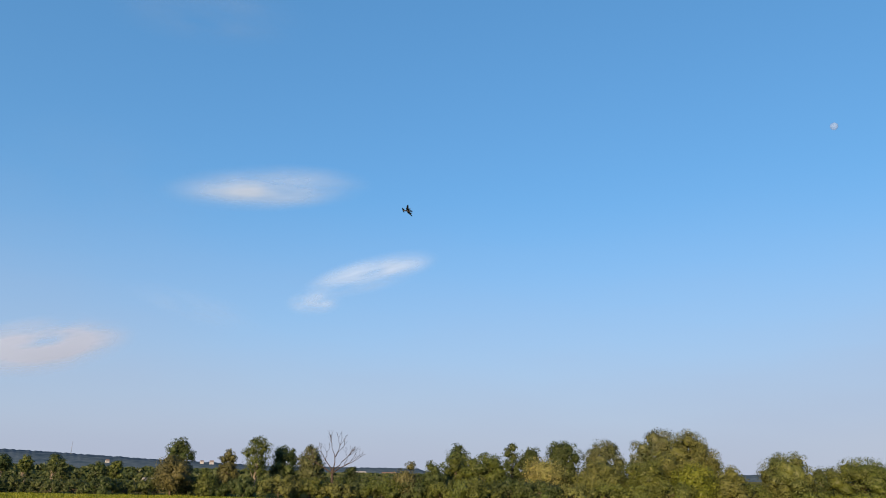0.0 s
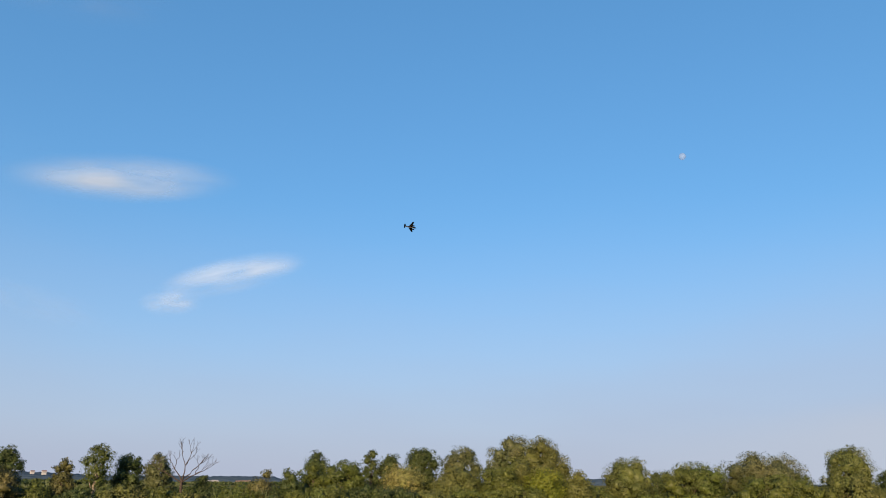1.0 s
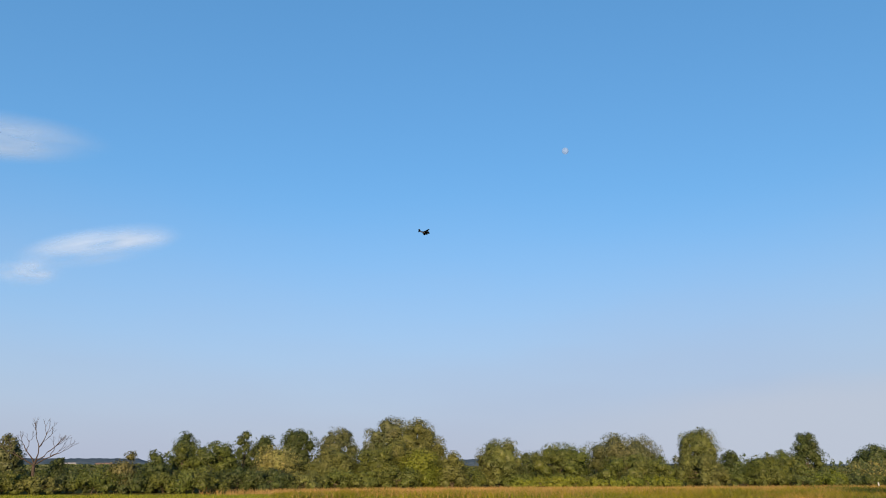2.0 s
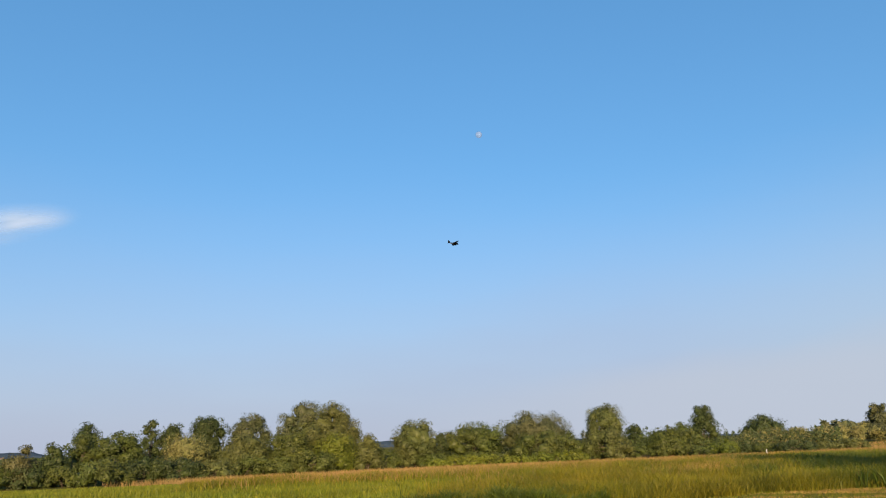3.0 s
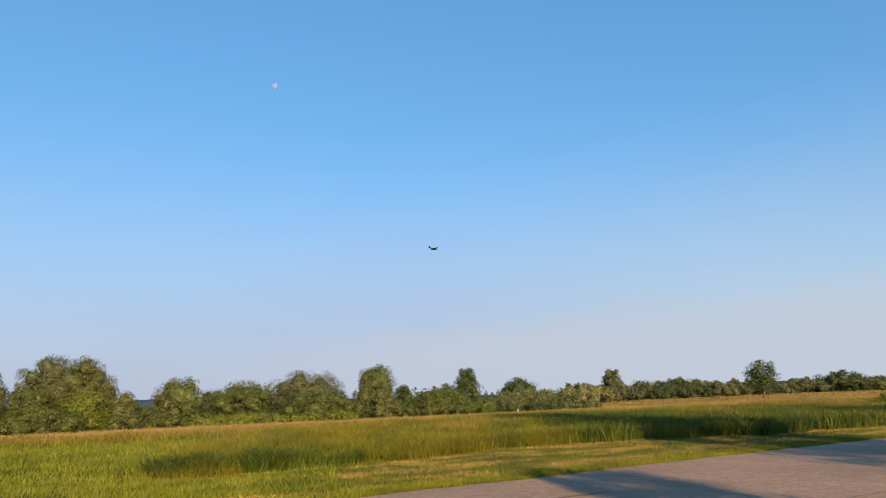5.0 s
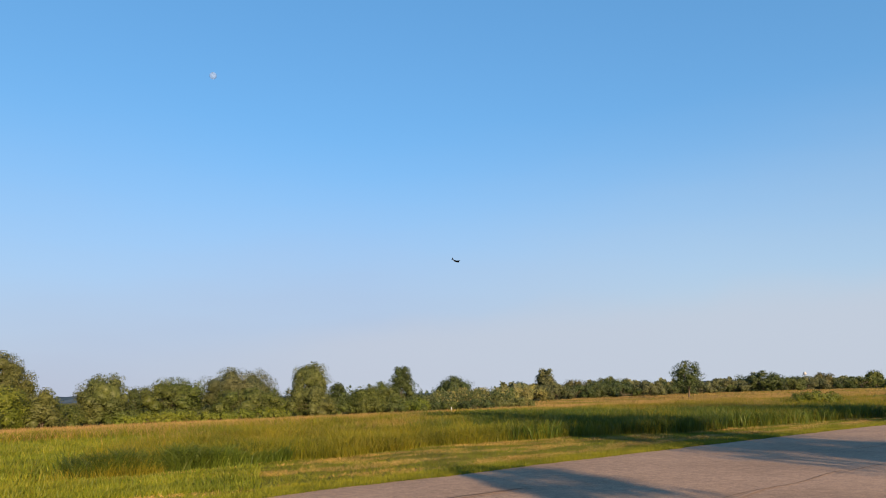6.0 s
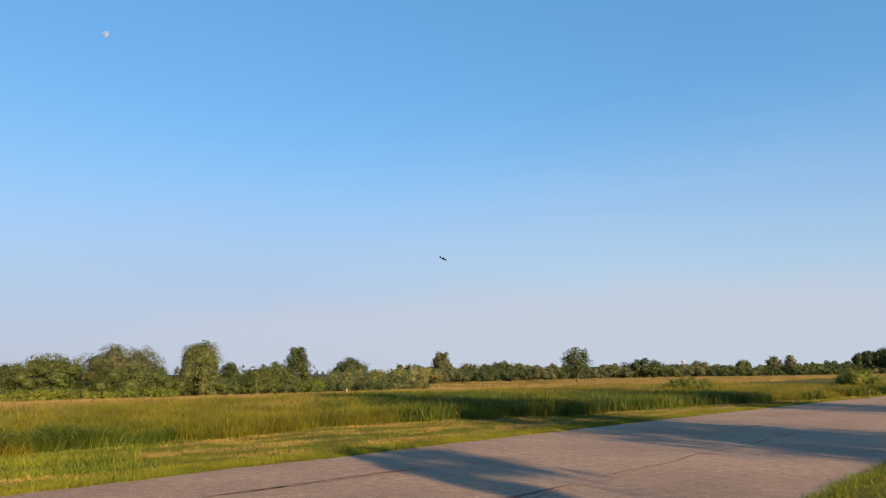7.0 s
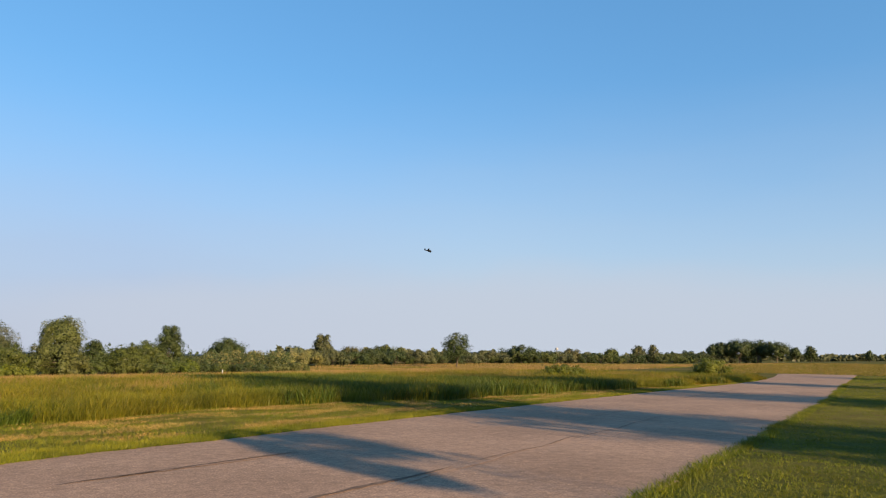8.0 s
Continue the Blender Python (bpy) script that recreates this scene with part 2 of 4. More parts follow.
def grow(name, x, y, w, h, hue, low, label, category, bark=BARK, dense=1.0, lean=0.0, girth=1.0):
    """A tree or bush at (x, y): crown w wide, top at h, leaves from low * h upwards."""
    COUNT[0] += 1
    rng = np.random.default_rng(1000 + COUNT[0])
    rnd = random.Random(500 + COUNT[0])
    dist = math.hypot(x, y)
    root = new(name)
    root.location = (x, y, float(ground_z(x, y)) - 0.04)
    root.rotation_euler = (0, 0, rnd.uniform(-0.2, 0.2))
    tagged(root, label, category)
    ch = h * (1 - low)
    count = rnd.randint(15, 21)
    mids, sizes = [], []
    r0w = min(w, 1.3 * ch)
    for i in range(count):
        f = (i + 0.5) / count
        up = (1.75 * f - 0.75) if low > 0.05 else f * 0.98
        r = r0w * rnd.uniform(0.17, 0.30)
        a = i * 2.4 + rnd.uniform(-0.5, 0.5)
        ring = math.sqrt(max(0.0, 1 - up * up)) * rnd.uniform(0.62, 1.08)
        mid_z, half = (low * h + 0.45 * ch, 0.55 * ch) if low > 0.05 else (0.12 * h, 0.88 * h)
        mids.append(Vector(((0.5 * w - r) * ring * math.cos(a), (0.5 * w - r) * ring * math.sin(a), mid_z + (half - r) * up * rnd.uniform(0.78, 1.12))))
        sizes.append(r)
    core = Vector((0, 0, low * h + 0.45 * ch))
    leaf = 0.160 * max(1.0, dist / 100.0) ** 0.85
    if dist < 80:
        leaf = 0.10 if y > 0 else 0.30
    n_leaf = int(min(24000, max(250, dense * 8.5 * (w * ch) / leaf ** 2)))
    cs, ns, mass = [], [], []
    per = int(0.82 * n_leaf) // count
    inner = rng.normal(size=(int(0.18 * n_leaf), 3))
    inner = inner / np.linalg.norm(inner, axis=1, keepdims=True) * rng.uniform(0.3, 1, (len(inner), 1)) ** 0.5
    cs.append(np.array(core) + inner * np.array([0.40 * w, 0.40 * w, 0.42 * ch]))
    ns.append(inner + rng.normal(size=inner.shape) * 0.3)
    for m, r in zip(mids, sizes):
        # each lobe is a handful of leafy domes, thick on top and open below
        domes = 10
        away = np.array(m - core)
        away = away / (np.linalg.norm(away) + 1e-6)
        subs = rng.normal(size=(domes, 3)) + 0.4 * away + np.array([0, 0, 0.1])
        subs /= np.linalg.norm(subs, axis=1, keepdims=True)
        subs *= rng.uniform(0.35, 0.72, (domes, 1))
        swell = rng.uniform(0.34, 0.54, domes)
        pick = rng.integers(0, domes, per)
        off = rng.normal(size=(per, 3)) + 0.3 * away
        off[:, 2] = np.where(rng.uniform(0, 1, per) < 0.5, np.abs(off[:, 2]), off[:, 2])
        off /= np.linalg.norm(off, axis=1, keepdims=True)
        pts = subs[pick] + off * (swell[pick] * rng.uniform(0.7, 1.05, per))[:, None] * np.array([1, 1, 0.92])
        cs.append(np.array(m) + r * pts)
        ns.append(off + 0.25 * away + rng.normal(size=(per, 3)) * 0.20)
        # the shaded inner mass of twigs and leaves, uneven all over
        knobs = BALL_V * rng.uniform(0.28, 0.58, (len(BALL_V), 1)) * r * (1.0 if dense > 0.8 else 0.6)
        mass.append(np.array(m) + knobs)
    cs, ns = np.concatenate(cs), np.concatenate(ns)
    lo, hi = np.percentile(cs, 0.6, axis=0), np.percentile(cs, 99.4, axis=0)
    mass = np.concatenate(mass)
    for q in (mass, cs):
        for ax, want in ((0, w), (1, w * 0.9)):
            q[:, ax] = (q[:, ax] - (lo[ax] + hi[ax]) / 2) * (want / (hi[ax] - lo[ax]))
        q[:, 2] = low * h + (q[:, 2] - lo[2]) * (ch / (hi[2] - lo[2]))
        q[:, 0] += lean * q[:, 2]
        q[:, 2] = np.maximum(q[:, 2], 0.05)
    cs, ns = cs[cs[:, 2] < h * 1.04], ns[cs[:, 2] < h * 1.04]
    droop = 0.22 if hue in ("willow", "grey") else 0.12
    v, f = leaf_blades(cs, ns, leaf * (1.2 if droop > 0.2 else 1.1), leaf * (0.75 if droop > 0.2 else 0.85), rng, droop)
    f = np.concatenate([f] + [BALL_F + len(v) + k * len(BALL_V) for k in range(count)])
    v = np.concatenate([v, mass])
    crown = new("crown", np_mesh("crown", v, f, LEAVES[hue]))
    for p in crown.data.polygons:
        p.use_smooth = True
    crown.parent = root
    tv, tf = [], []
    r0 = max(0.05, min(0.022 * h, 0.015 + 0.035 * w)) * girth
    stems = 1 if low > 0.1 else 3
    for k in range(stems):
        foot = Vector((rnd.uniform(-0.12, 0.12) * w * (stems > 1), rnd.uniform(-0.1, 0.1) * w * (stems > 1), -0.05))
        top = Vector((lean * h * 0.6 + rnd.uniform(-0.08, 0.08) * w, rnd.uniform(-0.08, 0.08) * w, h * 0.72))
        trunk = bent(foot, top, rnd, 6, 0.05)
        tube(tv, tf, trunk, [r0 * (1.25, 1.0, 0.8, 0.6, 0.4, 0.15)[i] / stems ** 0.5 for i in range(6)])
        for m in mids[k::stems]:
            g = trunk[rnd.choice((1, 2, 3))]
            e = Vector((m.x + lean * m.z, m.y, max(m.z, g.z + 0.1)))
            tube(tv, tf, bent(g, e, rnd, 4, 0.10), [r0 * q for q in (0.45, 0.34, 0.22, 0.08)], 4)
    tr = new("trunk", np_mesh("trunk", [tuple(q) for q in tv], tf, bark))
    tr.parent = root
    return root


def tree(x, y, w, h, hue, low=0.12, bark=BARK, dense=1.0, lean=0.0, group="trees along the field hedge"):
    return tagged(grow("tree", x, y, w, h, hue, low, "leafy " + WORDS[hue] + " tree standing in a field hedge", "tree", bark, dense, lean), group=group)


def bush(x, y, w, h, hue, label=""):
    return tagged(grow("bush", x, y, w, h, hue, 0.0, label or "rounded " + WORDS[hue] + " bush growing in a field hedge", "bush"), group="bushes of the field hedge")


# hedge trees towards the hill
tree(-104.4, 27.8, 2.5, 4.5, 'dark', 0.5, PALE_BARK)
tree(-102.7, 30.0, 2.0, 4.4, 'olive', 0.5, PALE_BARK)
tree(-100.8, 32.9, 2.2, 4.6, 'dark', 0.5, PALE_BARK)
tree(-97.6, 32.8, 2.1, 3.9, 'dark')
tree(-97.2, 36.9, 2.5, 3.8, 'dark')
tree(-96.5, 38.9, 2.3, 3.9, 'olive')
tree(-83.5, 40.9, 3.8, 6.5, 'dark')
tree(-81.1, 39.1, 4.5, 4.4, 'brown')
bush(-79.4, 42.4, 2.9, 2.8, 'olive')
tree(-80.0, 45.4, 2.8, 5.3, 'brown')
tree(-78.5, 48.1, 3.6, 6.9, 'olive', 0.34, PALE_BARK, 0.75, 0.05)
tree(-79.0, 52.8, 4.1, 6.0, 'dark')
tree(-77.1, 55.5, 4.0, 6.1, 'grey')
bush(-71.6, 57.7, 2.8, 3.6, 'dark')
bush(-62.9, 58.7, 3.8, 4.2, 'brown')
bush(-60.7, 60.9, 3.2, 4.3, 'dark')
tree(-72.2, 77.6, 3.6, 7.0, 'dark')
bush(-61.4, 65.8, 3.9, 5.2, 'olive')
tree(-57.6, 66.5, 5.2, 5.4, 'olive')
tree(-61.4, 76.4, 2.7, 6.9, 'dark')
tree(-59.4, 77.9, 3.6, 6.4, 'dark')
tree(-55.6, 79.5, 4.9, 7.2, 'dark')
bush(-52.7, 71.7, 5.8, 5.0, 'straw')
tree(-50.5, 81.7, 5.6, 7.3, 'grey')
tree(-43.9, 83.2, 6.4, 8.6, 'grey')
tree(-39.9, 83.9, 6.8, 8.3, 'willow')
tree(-41.0, 81.3, 9.6, 6.1, 'willow')
bush(-45.7, 72.8, 6.5, 4.8, 'willow')
bush(-41.2, 75.5, 5.8, 4.6, 'olive')
bush(-36.8, 77.7, 5.2, 4.6, 'bright')
bush(-33.8, 80.1, 4.4, 4.3, 'willow')
tree(-30.5, 87.9, 6.2, 5.9, 'willow')
bush(-28.2, 91.8, 2.1, 4.2, 'dark')
# scrub behind the tall grass
tree(-25.2, 96.8, 9.1, 5.5, 'olive')
tree(-16.7, 99.6, 9.8, 6.7, 'grey')
bush(-14.6, 94.9, 9.7, 4.0, 'olive')
tree(-7.7, 101.7, 5.7, 7.3, 'willow')
bush(-7.5, 98.7, 7.3, 4.0, 'willow')
tree(-3.9, 103.9, 3.2, 4.5, 'dark')
bush(0.1, 106.0, 6.2, 4.0, 'olive')
tree(6.1, 115.8, 4.4, 7.0, 'dark')
bush(2.9, 112.0, 5.3, 4.6, 'olive')
bush(4.9, 107.9, 10.8, 2.8, 'olive')
bush(7.6, 105.7, 5.3, 2.1, 'bright')
tree(23.5, 188.5, 9.8, 6.6, 'dark')
# cream-flowering thicket
bush(15.6, 148.0, 6.0, 3.0, 'straw')
bush(19.8, 148.5, 7.0, 3.4, 'straw')
bush(24.2, 149.0, 6.5, 3.4, 'straw')
bush(28.4, 148.0, 5.5, 3.0, 'straw')
bush(34.4, 148.6, 2.2, 1.9, 'straw')
# farther hedge
tree(49.1, 224.7, 7.4, 5.1, 'dark')
tree(47.3, 184.0, 6.2, 7.9, 'grey')
tree(57.4, 191.6, 7.2, 5.0, 'brown')
tree(80.3, 226.2, 14.5, 6.0, 'olive')
bush(88.1, 212.5, 12.8, 3.9, 'dark')
tree(76.7, 162.8, 7.2, 8.6, 'dark', 0.2, BARK, 0.75)
bush(127.5, 238.0, 12.4, 3.6, 'olive')
tree(141.8, 241.4, 16.3, 7.2, 'dark')
tree(161.8, 252.6, 7.5, 5.3, 'dark')
tree(186.7, 272.1, 8.7, 6.7, 'brown')
tree(219.1, 285.7, 7.6, 7.5, 'olive')
tree(242.1, 292.9, 7.3, 9.1, 'grey')
tree(247.7, 288.2, 6.1, 9.4, 'grey')
bush(287.3, 306.4, 9.0, 6.8, 'dark')
# grove at the end of the meadow
tree(306.3, 301.8, 17.5, 11.5, 'dark', 0.22)
tree(313.5, 294.3, 18.0, 13.3, 'dark', 0.22)
tree(323.5, 290.8, 15.0, 12.9, 'dark', 0.22)
tree(326.1, 280.2, 15.5, 11.6, 'dark', 0.22)
tree(339.7, 279.7, 7.3, 8.5, 'dark', 0.22)
tree(336.8, 267.4, 7.0, 8.8, 'dark')
tree(426.9, 296.9, 4.9, 7.4, 'dark')
# bushes standing in the grass
bush(31.3, 46.4, 3.9, 1.2, 'bright')
bush(49.4, 49.6, 3.6, 1.8, 'bright')

# ---------------------------------------------------------------- dead tree


def dead_tree(x, y, h):
    rnd = random.Random(4)
    root = tagged(new("dead_tree"), "bare dead tree with forked grey-brown branches", "tree")
    root.location = (x, y, float(ground_z(x, y)) - 0.05)
    root.rotation_euler = (0, 0, radians(50))
    tv, tf = [], []
    tube(tv, tf, [Vector((0, 0, 0)), Vector((0.05, 0, 0.2 * h)), Vector((-0.03, 0, 0.45 * h))], [0.22, 0.18, 0.15], 9)
    part_mesh = new("trunk", np_mesh("trunk", [tuple(q) for q in tv], tf, DEAD_WOOD))
    part_mesh.parent = root

    def fork(verts, faces, p, d, ln, r, depth):
        q = p + d * ln
        pts = bent(p, q, rnd, 4, 0.09)
        tube(verts, faces, pts, [r, r * 0.85, r * 0.7, r * 0.55 if depth else r * 0.15], 6)
        if depth:
            for k in range(rnd.choice((2, 3))):
                nd = (d + Vector((rnd.uniform(-0.7, 0.7), rnd.uniform(-0.45, 0.45), rnd.uniform(0.0, 0.45)))).normalized()
                fork(verts, faces, q, nd, ln * rnd.uniform(0.5, 0.75), r * 0.58, depth - 1)

    for dx, dz, ln in ((-1.25, 0.75, 0.36), (-0.6, 1.0, 0.34), (0.12, 1.0, 0.36), (0.75, 0.95, 0.34), (1.25, 0.75, 0.33)):
        bv, bf = [], []
        fork(bv, bf, Vector((-0.03, 0, 0.44 * h)), Vector((dx, rnd.uniform(-0.3, 0.3), dz)).normalized(), h * ln * 0.78, 0.085, 4)
        limb = new("limb", np_mesh("limb", [tuple(q) for q in bv], bf, DEAD_WOOD))
        limb.parent = root


dead_tree(-70.9, 54.1, 6.5)

# ---------------------------------------------------------------- hedge undergrowth, and woods beyond it


def undergrowth():
    rnd = random.Random(77)
    az = -79.0
    while az < 13.0:
        d = float(np.interp(az, [-80, -60, -41, -29, -16, -8, 9, 14], [103, 88, 82, 84, 94, 98, 108, 112])) + rnd.uniform(-1.5, 2.5)
        w = rnd.uniform(4.0, 6.5)
        a = radians(az)
        # west of -62 the hedge's shade is put into its leaf colour
        hue = rnd.choice(("dark", "olive", "olive", "willow", "dark") if az > -62 else ("dark",))
        tall = float(np.interp(az, [-80, -63, -58, -50, -46, -20, -15, 13], [1.9, 1.9, 2.4, 2.2, 2.4, 2.6, 1.7, 1.6]))
        bush(d * math.sin(a), d * math.cos(a), w, tall * rnd.uniform(0.85, 1.15), hue)
        az += math.degrees(w / d) * 0.62
    for i in range(9):
        a = radians(-17.5 + i * 1.35)
        d = 84 + rnd.uniform(-1, 1)
        bush(d * math.sin(a), d * math.cos(a), 3.4, rnd.uniform(1.35, 1.6), "bright", "low fresh green bramble bush at the field edge")
    az = 11.0
    while az < 47.0:
        d = float(np.interp(az, [11, 20, 30, 40, 47], [165, 205, 280, 380, 450])) + rnd.uniform(-6, 6)
        w = d * rnd.uniform(0.045, 0.065)
        a = radians(az)
        # grey leaves put the haze over the far hedge into its colour
        hue = rnd.choice(("straw", "straw", "olive")) if az < 13 else rnd.choice(("olive", "grey", "grey", "dark"))
        top = float(np.interp(az, [11, 14, 20, 30, 40, 47], [3.9, 3.9, 4.2, 4.8, 4.8, 5.0]))
        bush(d * math.sin(a), d * math.cos(a), w, top * rnd.uniform(0.85, 1.15), hue)
        az += math.degrees(w / d) * 0.55


undergrowth()


def far_woods(name, points, label, hue, seed, many=9000, grain=0.0042):
    """A distant belt of wood along a line of (bearing, distance, height)."""
    rng = np.random.default_rng(seed)
    az = np.array([p[0] for p in points])
    n = many
    a = rng.uniform(az[0], az[-1], n)
    d = np.interp(a, az, [p[1] for p in points]) * rng.uniform(0.98, 1.03, n)
    top = np.interp(a, az, [p[2] for p in points])
    lump = np.array([0.75 + 0.5 * noise.noise((q * 1.3, seed, 0)) + 0.3 * noise.noise((q * 4.1, seed, 2)) for q in a])
    x, y = d * np.sin(np.radians(a)), d * np.cos(np.radians(a))
    z = ground_z(x, y) + rng.uniform(0, 1, n) ** 0.9 * top * lump
    c = np.stack([x, y, z], 1)
    nn = np.stack([-np.sin(np.radians(a)), -np.cos(np.radians(a)), np.full(n, 0.5)], 1) + rng.normal(size=(n, 3)) * 0.7
    size = float(np.mean(d)) * grain
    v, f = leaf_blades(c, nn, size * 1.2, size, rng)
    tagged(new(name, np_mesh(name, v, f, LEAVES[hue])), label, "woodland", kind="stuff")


# the grey hue paints distance haze into this belt's leaves
far_woods("far_woods", [(42, 700, 7.0), (50, 800, 7.0), (60, 900, 8.0), (75, 900, 9.0)], "distant belt of trees at the end of the meadow, greyed for haze", "grey", 3)
far_woods("far_woods", [(-82, 128, 1.3), (-66, 114, 1.4), (-62, 110, 2.4), (-54, 106, 2.8), (-52.5, 105, 1.1), (-47, 104, 1.1), (-45, 104, 4.6), (-30, 106, 5.6), (-22.5, 106, 4.6), (-21.2, 106, 2.0), (-20.2, 106, 3.2), (-10, 112, 4.4), (12, 126, 4.0)],
          "dense shaded scrub behind the hedge trees", "dark", 5, 30000, 0.0022)

# leaf colour greyed to stand for haze, as on the far belt
far_woods("far_woods", [(11, 205, 4.6), (20, 245, 4.8), (30, 335, 5.4), (40, 440, 5.8), (47, 520, 6.4)], "distant hedge beyond the meadow, greyed for haze", "grey", 8)
far_woods("far_woods", [(-86, 520, 4.2), (-70, 560, 4.2), (-56, 600, 3.4), (-54, 600, 1.8), (-44, 620, 1.8)], "distant dark trees before the hill", "dark", 9)
far_woods("far_woods", [(-86, 210, 1.8), (-66, 190, 2.0), (-54, 180, 1.6), (-46, 180, 1.4)], "distant hedge beyond the nearer hedge", "dark", 11)
# ---------------------------------------------------------------- grass


def blades(name, x, y, height, width, lean, mat, label, seed, short=False):
    """Grass blades, each a bent tapering strip rooted at (x, y)."""
    rng = np.random.default_rng(seed)
    n = len(x)
    a = rng.uniform(0, 2 * math.pi, n)
    sx, sy = np.cos(a) * width * 0.5, np.sin(a) * width * 0.5
    b = rng.uniform(0, 2 * math.pi, n)
    lx, ly = np.cos(b) * lean * height, np.sin(b) * lean * height
    z = ground_z(x, y) - 0.05
    if short:
        v = np.stack([np.stack([x - sx, y - sy, z + 0.04], 1), np.stack([x + sx, y + sy, z + 0.04], 1), np.stack([x + lx, y + ly, z + 0.04 + height * (1 - 0.25 * lean)], 1)], 1)
        tagged(new(name, np_mesh(name, v.reshape(-1, 3), np.arange(3 * n).reshape(n, 3), mat)), label, "grass", kind="stuff")
        return
    v = np.empty((n, 5, 3))
    v[:, 0] = np.stack([x - sx, y - sy, z], 1)
    v[:, 1] = np.stack([x + sx, y + sy, z], 1)
    v[:, 2] = np.stack([x + lx * 0.35 + sx * 0.8, y + ly * 0.35 + sy * 0.8, z + height * 0.6], 1)
    v[:, 3] = np.stack([x + lx * 0.35 - sx * 0.8, y + ly * 0.35 - sy * 0.8, z + height * 0.6], 1)
    v[:, 4] = np.stack([x + lx, y + ly, z + height * (1 - 0.25 * lean)], 1)
    i = np.arange(n)[:, None] * 5
    f = np.concatenate([i + np.array([[0, 1, 2]]), i + np.array([[0, 2, 3]]), i + np.array([[3, 2, 4]])])
    tagged(new(name, np_mesh(name, v.reshape(-1, 3), f, mat)), label, "grass", kind="stuff")


TALL = leaf_material("tall_grass_green", (0.102, 0.116, 0.006), (0.202, 0.178, 0.013), 0.5, 0.4, 0.13)
SEED = leaf_material("seed_heads", (0.215, 0.142, 0.044), (0.315, 0.208, 0.084), 0.4, 0.3)
SHORT = leaf_material("mown_grass", (0.092, 0.122, 0.006), (0.165, 0.168, 0.011), 0.8, 0.3)
LIME = leaf_material("fringe_grass", (0.122, 0.140, 0.006), (0.200, 0.196, 0.012), 0.8, 0.3)
MEADOW = leaf_material("open_field_grass", (0.088, 0.123, 0.006), (0.158, 0.168, 0.011), 0.8, 0.3)
HAY = leaf_material("cut_hay", (0.255, 0.168, 0.042), (0.410, 0.275, 0.090), 0.8, 0.15)
REED = leaf_material("dark_weeds", (0.040, 0.068, 0.007), (0.078, 0.108, 0.011), 0.5, 0.3)


def clumpy(x, y, scale, seed):
    return np.array([noise.noise((p * scale, q * scale, seed)) for p, q in zip(x, y)])


def stand(x, y):
    """Whether the tall stand of grass covers a place: it ends at a ragged western edge."""
    jitter = np.random.default_rng(len(x)).normal(0, 2.2, len(x))
    return (x > -6.4 + 1.0 * clumpy(x, y, 0.4, 17) + 0.3 * jitter - 0.10 * (y - 18)) | (np.hypot(x, y) > 40 + jitter)


def nettle_shade(x, y):
    """Whether a place lies in the green nettle patch, also darkened for tree shade."""
    u, s = strip(x, y)
    top = np.interp(u, [12, 16, 20, 22, 27, 31, 36], [4, 12, 18, 28, 23, 13, 4])
    return (u > 12) & (u < 36) & (s < top + 4 * clumpy(x, y, 0.25, 23) + np.random.default_rng(len(x)).normal(0, 1.2, len(x)))


